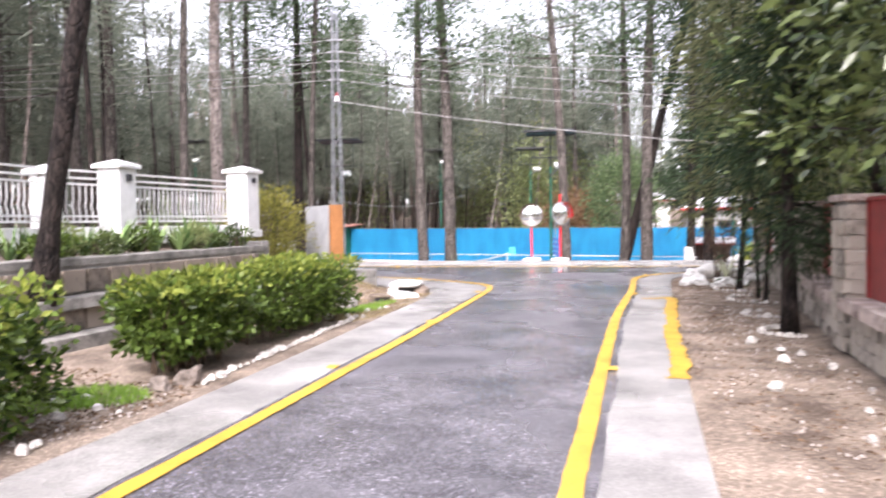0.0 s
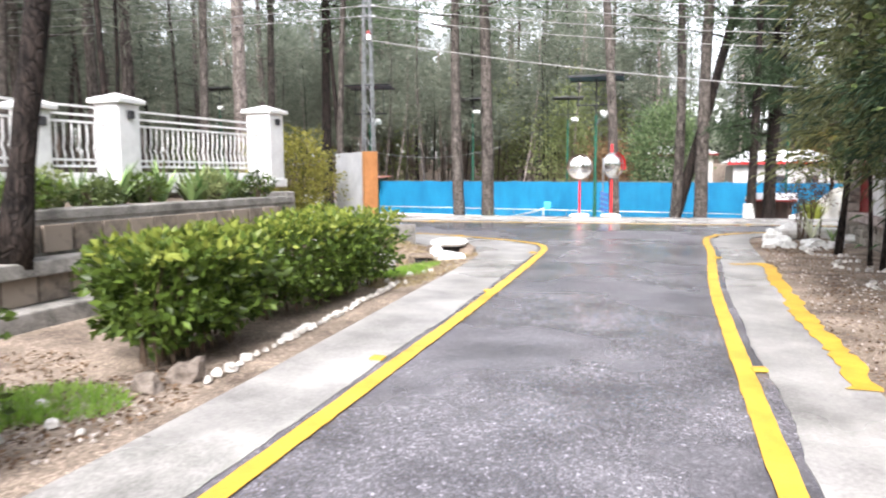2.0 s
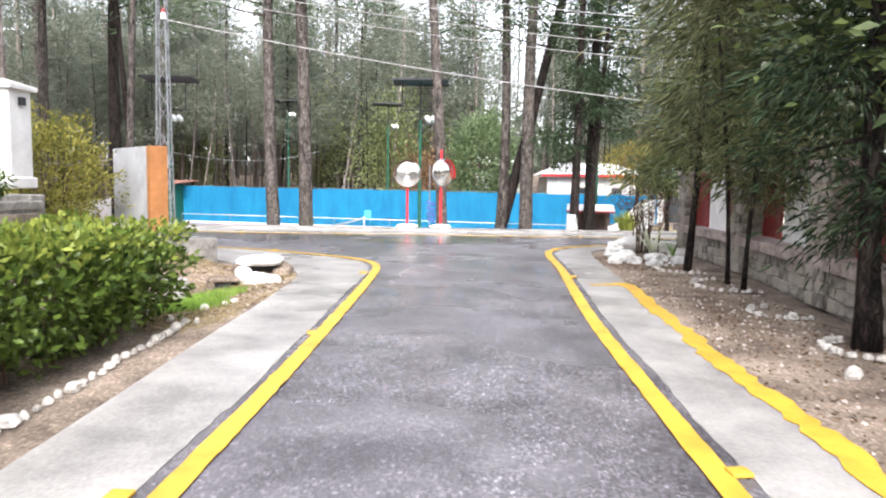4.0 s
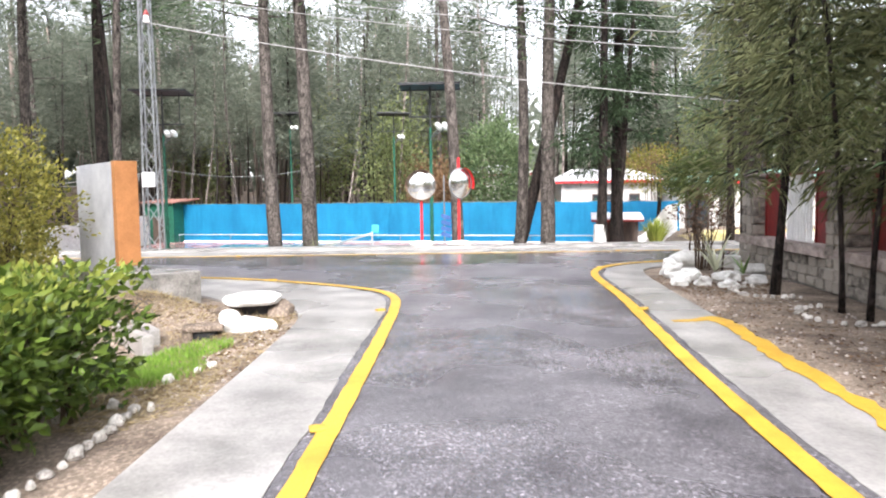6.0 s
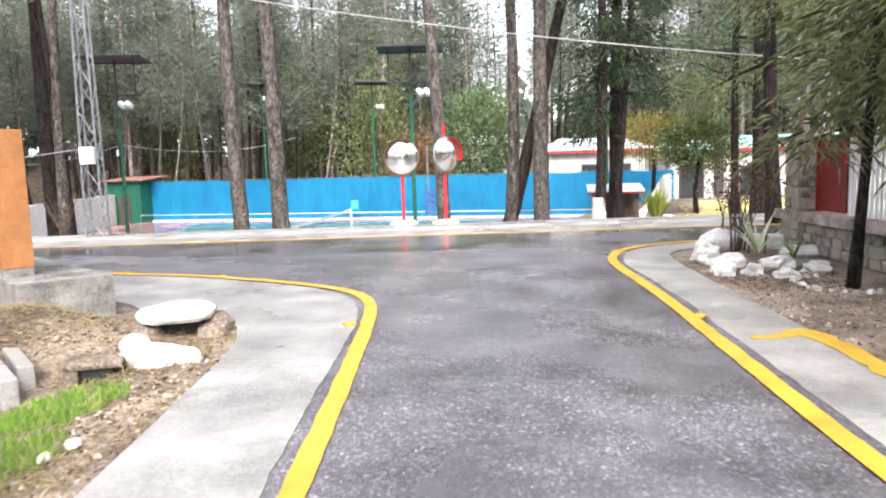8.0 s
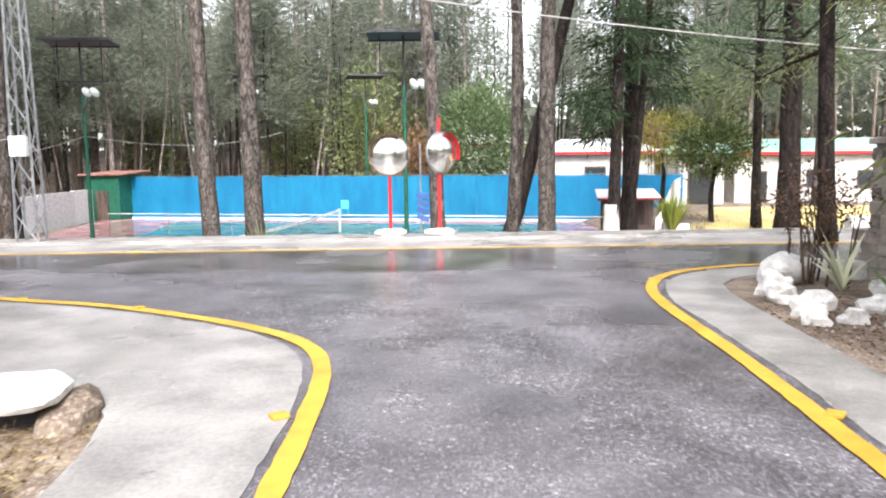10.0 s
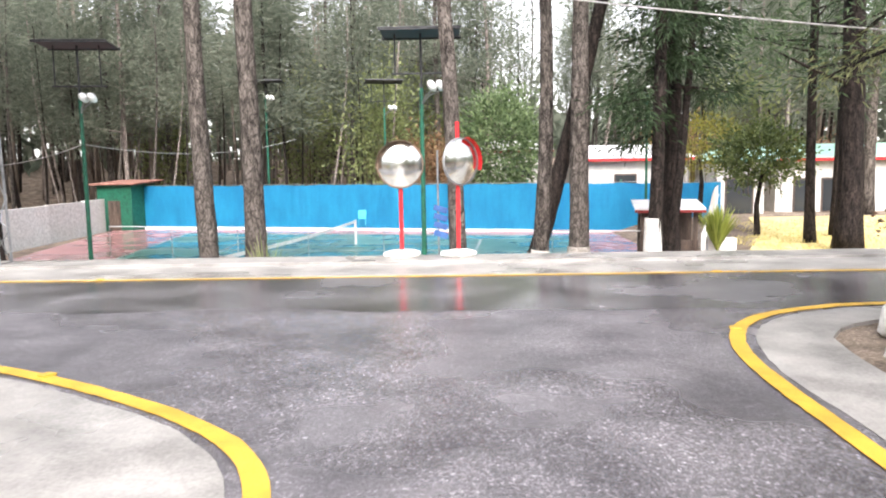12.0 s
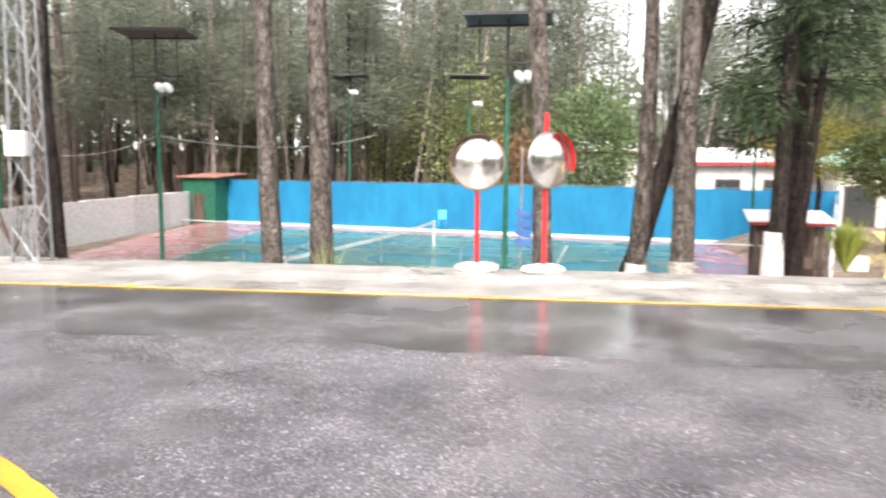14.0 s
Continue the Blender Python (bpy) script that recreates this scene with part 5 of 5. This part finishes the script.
# ---- stones: kerb rows, rings and boulders ----
rnd = random.Random(5)
kinds = []
for i in range(5):
    s = part("border_stone", boulder(rnd, 0.062, 0.05, 0.05, 0.26, 2), BORDER_LIME, smooth=False)
    tagged(s, "small whitewashed border stone at the edge of the bed", "stone", "border stones")
    kinds.append(s)
used = set()


def put_stone(x, y, s=1.0, z=0.0):
    k = rnd.randrange(5)
    m = pose(x, y, height(x, y) + z, rnd.uniform(-8, 8), rnd.uniform(-8, 8), rnd.uniform(0, 360)) @ Matrix.Diagonal((s, s * rnd.uniform(0.8, 1.2), s * rnd.uniform(0.8, 1.2), 1))
    if k in used:
        copy_thing(kinds[k], m)
    else:
        used.add(k)
        kinds[k].matrix_basis = m


for i in range(34):
    f = i / 33
    put_stone(-4.12 - 0.36 * f + rnd.uniform(-.02, .02), 6.0 + 4.8 * f, rnd.uniform(0.6, 1.05), 0.01)
for cx, cy, rx, ry in ((2.1, 16.5, 0.5, 0.6), (2.2, 14.5, 0.52, 0.62), (2.0, 12.2, 0.36, 0.4), (1.95, 10.3, 0.36, 0.4)):
    for k in range(15):
        t = radians(95 + k * 14)
        put_stone(cx + rx * math.cos(t) + rnd.uniform(-.03, .03), cy + ry * math.sin(t), rnd.uniform(0.6, 1.0), 0.01)
for x, y in ((-4.53, 4.6), (-4.4, 4.9), (-4.15, 4.85), (-4.08, 3.83), (-4.12, 3.98), (-4.3, 3.6), (-4.7, 10.9), (-4.4, 10.85), (-4.9, 10.6), (-4.75, 5.15), (-4.95, 4.95), (-4.5, 11.9), (-4.62, 11.6), (-4.45, 12.1), (-5.1, 11.2), (1.6, 8.9), (1.75, 8.6), (1.5, 8.2), (1.9, 7.9), (1.35, 9.4), (1.75, 6.2), (1.95, 6.0), (1.55, 5.4), (1.2, 6.9), (2.0, 7.0)):
    put_stone(x, y, rnd.uniform(0.7, 1.3), 0.01)
slab_stone = part("boulder", boulder(random.Random(3), 0.62, 0.24, 0.21, 0.2, 3), LIME)
slab_stone.matrix_basis = pose(1.85, 19.85, 0.0, 0, 0, 53)
tagged(slab_stone, "long whitewashed boulder at the corner of the bed", "boulder", "roadside boulders")
low_wall = part("bed_kerb", boxed(0, 1.1, -0.12, 0.12, -0.05, 0.2, 0.03), LIME)
low_wall.matrix_basis = pose(2.36, 20.4, 0.0, 0, 0, -32)
tagged(low_wall, "short whitewashed kerb at the back of the bed", "kerb", kind="structure")
GREY_STONE = surface("grey_fieldstone", (0.08, 0.062, 0.05), (0.27, 0.225, 0.19), 0.9, 9, 60, 0.6)
for x, y, sx, sy, sz, m in ((-4.3, 6.0, 0.13, 0.10, 0.12, GREY_STONE), (-4.42, 5.72, 0.11, 0.08, 0.08, GREY_STONE),
                            (-4.72, 13.85, 0.27, 0.13, 0.1, LIME), (-4.98, 13.95, 0.17, 0.13, 0.15, LIME), (-8.0, 15.3, 0.28, 0.2, 0.16, LIME), (-7.5, 15.2, 0.15, 0.12, 0.1, LIME),
                            (1.35, 18.95, 0.18, 0.15, 0.17, LIME), (1.37, 18.15, 0.19, 0.15, 0.13, LIME), (1.05, 17.45, 0.13, 0.1, 0.09, LIME), (1.45, 17.5, 0.14, 0.1, 0.1, LIME), (2.0, 18.0, 0.2, 0.14, 0.11, LIME), (1.25, 18.55, 0.2, 0.16, 0.14, LIME),
                            (2.75, 19.0, 0.3, 0.15, 0.13, LIME), (1.19, 17.85, 0.16, 0.12, 0.1, LIME), (2.3, 17.6, 0.2, 0.13, 0.09, LIME), (1.75, 17.2, 0.14, 0.1, 0.08, LIME)):
    b = part("boulder", boulder(rnd, sx, sy, sz, 0.4, 3), m)
    b.matrix_basis = pose(x, y, height(x, y) - 0.01, 0, 0, rnd.uniform(-30, 30))
    tagged(b, "rough whitewashed boulder at the roadside" if m is LIME else "rough grey-brown fieldstone at the hedge's foot", "boulder", "roadside boulders")
for i, (a, b) in enumerate((((-8.5, 16.95), (-5.72, 13.68)), ((-7.74, 15.68), (-5.62, 13.32)))):
    d = Vector((b[0] - a[0], b[1] - a[1], 0))
    beam = part("drain_beam", boxed(-d.length / 2, d.length / 2, -0.06, 0.06, 0, 0.3, 0.015), CONCRETE)
    beam.matrix_basis = pose((a[0] + b[0]) / 2, (a[1] + b[1]) / 2, -0.29, 0, 0, math.degrees(math.atan2(d.y, d.x)))
    tagged(beam, "weathered concrete edge beam of a roadside drain", "drain", "drain beams")
pipe = thing("drain_mouth", -4.97, 14.85, -0.1, 12, "dark broken drain opening under a flat white stone", "drain")
for x0, x1 in ((-0.46, -0.16), (0.18, 0.46)):
    bank = boulder(rnd, (x1 - x0) * 0.62, 0.34, 0.2, 0.2, 2)
    bmesh.ops.translate(bank, verts=bank.verts[:], vec=((x0 + x1) / 2, 0.1, -0.06))
    part("side_stone", bank, SOIL, pipe)
# solid dark box painted as the shade under the cover stone
part("opening", boxed(-0.2, 0.22, -0.02, 0.34, -0.1, 0.2), DARK_STEEL, pipe, "dark box standing in for the hollow's shade")
part("cover_stone", boulder(rnd, 0.33, 0.27, 0.1, 0.28, 3), LIME, pipe, "flat whitewashed cover stone").location = (0.01, 0.05, 0.215)
hollow = thing("drain_mouth", -5.12, 13.62, height(-5.12, 13.62) - 0.04, 15, "dark burrow beside a whitewashed stone", "drain")
# another solid dark box, imitating the burrow's inner shade
part("opening", boxed(-0.14, 0.12, 0.0, 0.2, 0.0, 0.13, 0.03), DARK_STEEL, hollow, "dark box standing in for the hollow's shade")
part("side_stone", boxed(-0.24, -0.13, -0.04, 0.2, 0.0, 0.15, 0.03), SOIL, hollow)
part("cover_stone", boxed(-0.24, 0.2, -0.06, 0.22, 0.132, 0.2, 0.03), SOIL, hollow)

sapling = thing("bare_sapling", -13.0, 26.9, -0.1, 0, "bare twiggy sapling on the slope beside the road", "sapling")
for i in range(9):
    t = rnd.uniform(0, 6.28)
    l = rnd.uniform(0.9, 1.7)
    e = Vector((math.cos(t) * l * 0.6, math.sin(t) * l * 0.3, l))
    part("twig", tubed([(0, 0, 0), e * 0.5 + Vector((0, 0, 0.12)), e], [0.016, 0.01, 0.004], 5), TWIG, sapling)

# ---- grass, litter and pebbles ----
r = np.random.default_rng(31)


def scatter(n, zones):
    """Places on the soil inside ellipses (x, y, rx, ry)."""
    out = []
    while len(out) < n:
        cx, cy, rx, ry = zones[r.integers(len(zones))]
        t, q = r.uniform(0, 2 * np.pi), math.sqrt(r.random())
        x, y = cx + rx * q * math.cos(t), cy + ry * q * math.sin(t)
        out.append((x, y, height(x, y)))
    return np.array(out)


c = scatter(8500, [(-5.6, 12.4, 0.9, 0.7), (-5.05, 13.0, 0.45, 0.4), (-6.4, 12.2, 0.8, 0.6), (-5.2, 11.7, 0.5, 0.45), (-5.2, 4.9, 0.7, 0.35), (-4.75, 5.25, 0.5, 0.4), (-4.9, 11.9, 0.45, 0.5)])
tagged(leaves("grass", blades(c, r.normal(size=c.shape) * 0.45 + np.array([0, 0, 1.0]), 0.085, 0.009, 0.1, 41), GRASS), "short bright green grass on damp soil", "grass", kind="stuff")
c = scatter(8000, [(-4.7, 12.6, 0.65, 1.7), (-5.4, 14.5, 1.0, 0.9), (-4.5, 5.2, 0.5, 1.2), (-5.9, 5.4, 0.9, 1.0), (1.3, 8.5, 0.8, 4.0), (1.5, 14, 0.8, 4.0), (1.6, 17.6, 0.9, 1.4), (-7.9, 9, 0.5, 5.5)])
flat = r.normal(size=c.shape) * np.array([1, 1, 0.12])
tagged(leaves("leaf_litter", blades(c + np.array([0, 0, 0.008]), flat, 0.045, 0.02, 0.25, 42), LITTER), "fallen brown leaves and needles on the soil", "leaf litter", kind="stuff")
c = scatter(9000, [(-4.75, 12.6, 0.6, 1.9), (-5.2, 14.4, 0.9, 0.9), (-4.6, 11.2, 0.45, 0.9), (-6.5, 14.7, 0.8, 0.5)])
tagged(leaves("straw", blades(c + np.array([0, 0, 0.01]), r.normal(size=c.shape) * np.array([1, 1, 0.25]) + np.array([0, 0, 0.15]), 0.09, 0.006, 0.1, 44), leafy("dry_stalks", (0.13, 0.095, 0.05), (0.42, 0.34, 0.19), 0.85, 0.15)), "dry straw and dead stalks on the soil", "straw", kind="stuff")
c = scatter(5000, [(9, 37, 3, 3), (12, 42, 4, 6), (16, 44, 4, 6)])
c[:, 2] = -0.93
tagged(leaves("dry_grass", blades(c, r.normal(size=c.shape) * 0.5 + np.array([0, 0, 1.0]), 0.12, 0.03, 0.1, 43), STRAW), "dry yellow grass of the lawn", "grass", kind="stuff")
c = scatter(900, [(1.3, 8.5, 0.8, 4.5), (1.5, 14, 0.8, 4.0), (-4.5, 12.5, 0.5, 1.9), (-4.5, 4.8, 0.5, 1.2)])
bm = bmesh.new()
for p in c:
    s = 0.004 + 0.009 * r.random()
    g = bmesh.ops.create_cube(bm, size=s * 2, matrix=pose(p[0], p[1], p[2] + s * 0.4, *r.uniform(0, 90, 3)))
tagged(part("pebbles", bm, surface("pebble", (0.10, 0.08, 0.07), (0.45, 0.40, 0.36), 0.9, 9, 60, 0.3, island=0.6)), "scattered pale pebbles on the soil", "pebbles", kind="stuff")

# ---- pieces of the walls ----
rnd = random.Random(8)
faces = []
for i in range(6):
    bm = boxed(-0.03, 0.05, -0.13, 0.13, -0.075, 0.075, 0.02)
    for v in bm.verts:
        v.co += Vector((rnd.uniform(-.012, .012), rnd.uniform(-.02, .02), rnd.uniform(-.015, .015)))
    o = part("stone", bm, STONE, stone_wall)
    faces.append(o)
first = list(faces)


def lay(me_list, parent, name, m):
    if first:
        o = first.pop()
    else:
        o = new(name, rnd.choice(me_list).data)
        o.parent = parent
    o.matrix_basis = m


for row in range(3):
    y = 4.6 + 0.13 * (row % 2)
    while y < 20.1:
        w = rnd.uniform(0.8, 1.3)
        lay(faces, stone_wall, "stone", pose(wall_x(y) + 0.03, y, 0.075 + row * 0.15, 0, 0, 0) @ Matrix.Diagonal((1, w, rnd.uniform(0.88, 1.02), 1)))
        y += 0.262 * w + 0.04
for q in PIERS[1:]:
    for row in range(10):
        for side in (-1, 1):
            w = 0.85 + 0.12 * side * (1 if row % 2 else -1)
            lay(faces, stone_wall, "stone", pose(wall_x(q) - 0.05, q + side * 0.125, 0.09 + row * 0.165, 0, 0, 0) @ Matrix.Diagonal((1, w, 1.05, 1)))
        lay(faces, stone_wall, "stone", pose(wall_x(q) + 0.14, q - 0.25, 0.09 + row * 0.165, 0, 0, 90) @ Matrix.Diagonal((1, 1.4, 1.05, 1)))
BLOCK = surface("mossy_block", (0.045, 0.038, 0.03), (0.27, 0.22, 0.175), 0.9, 5, 50, 0.6, spread=0.45)
bm = boxed(-0.03, 0.03, -0.21, 0.21, -0.15, 0.15, 0.012)
block = part("block", bm, BLOCK, ledge)
blocks = [(-7.375, y, 0.81) for y in np.arange(3.0, 12.8, 0.44)] + [(-7.2, y, 0.31) for y in np.arange(3.2, 12.8, 0.44)]
for i, (x, y, z) in enumerate(blocks):
    o = block if i == 0 else new("block", block.data)
    o.parent = ledge
    o.matrix_basis = pose(x + rnd.uniform(-.006, .006), y, z, 0, 0, rnd.uniform(-1, 1)) @ Matrix.Diagonal((1, rnd.uniform(0.9, 1.0), 1 if z > 0.5 else 0.95, 1))
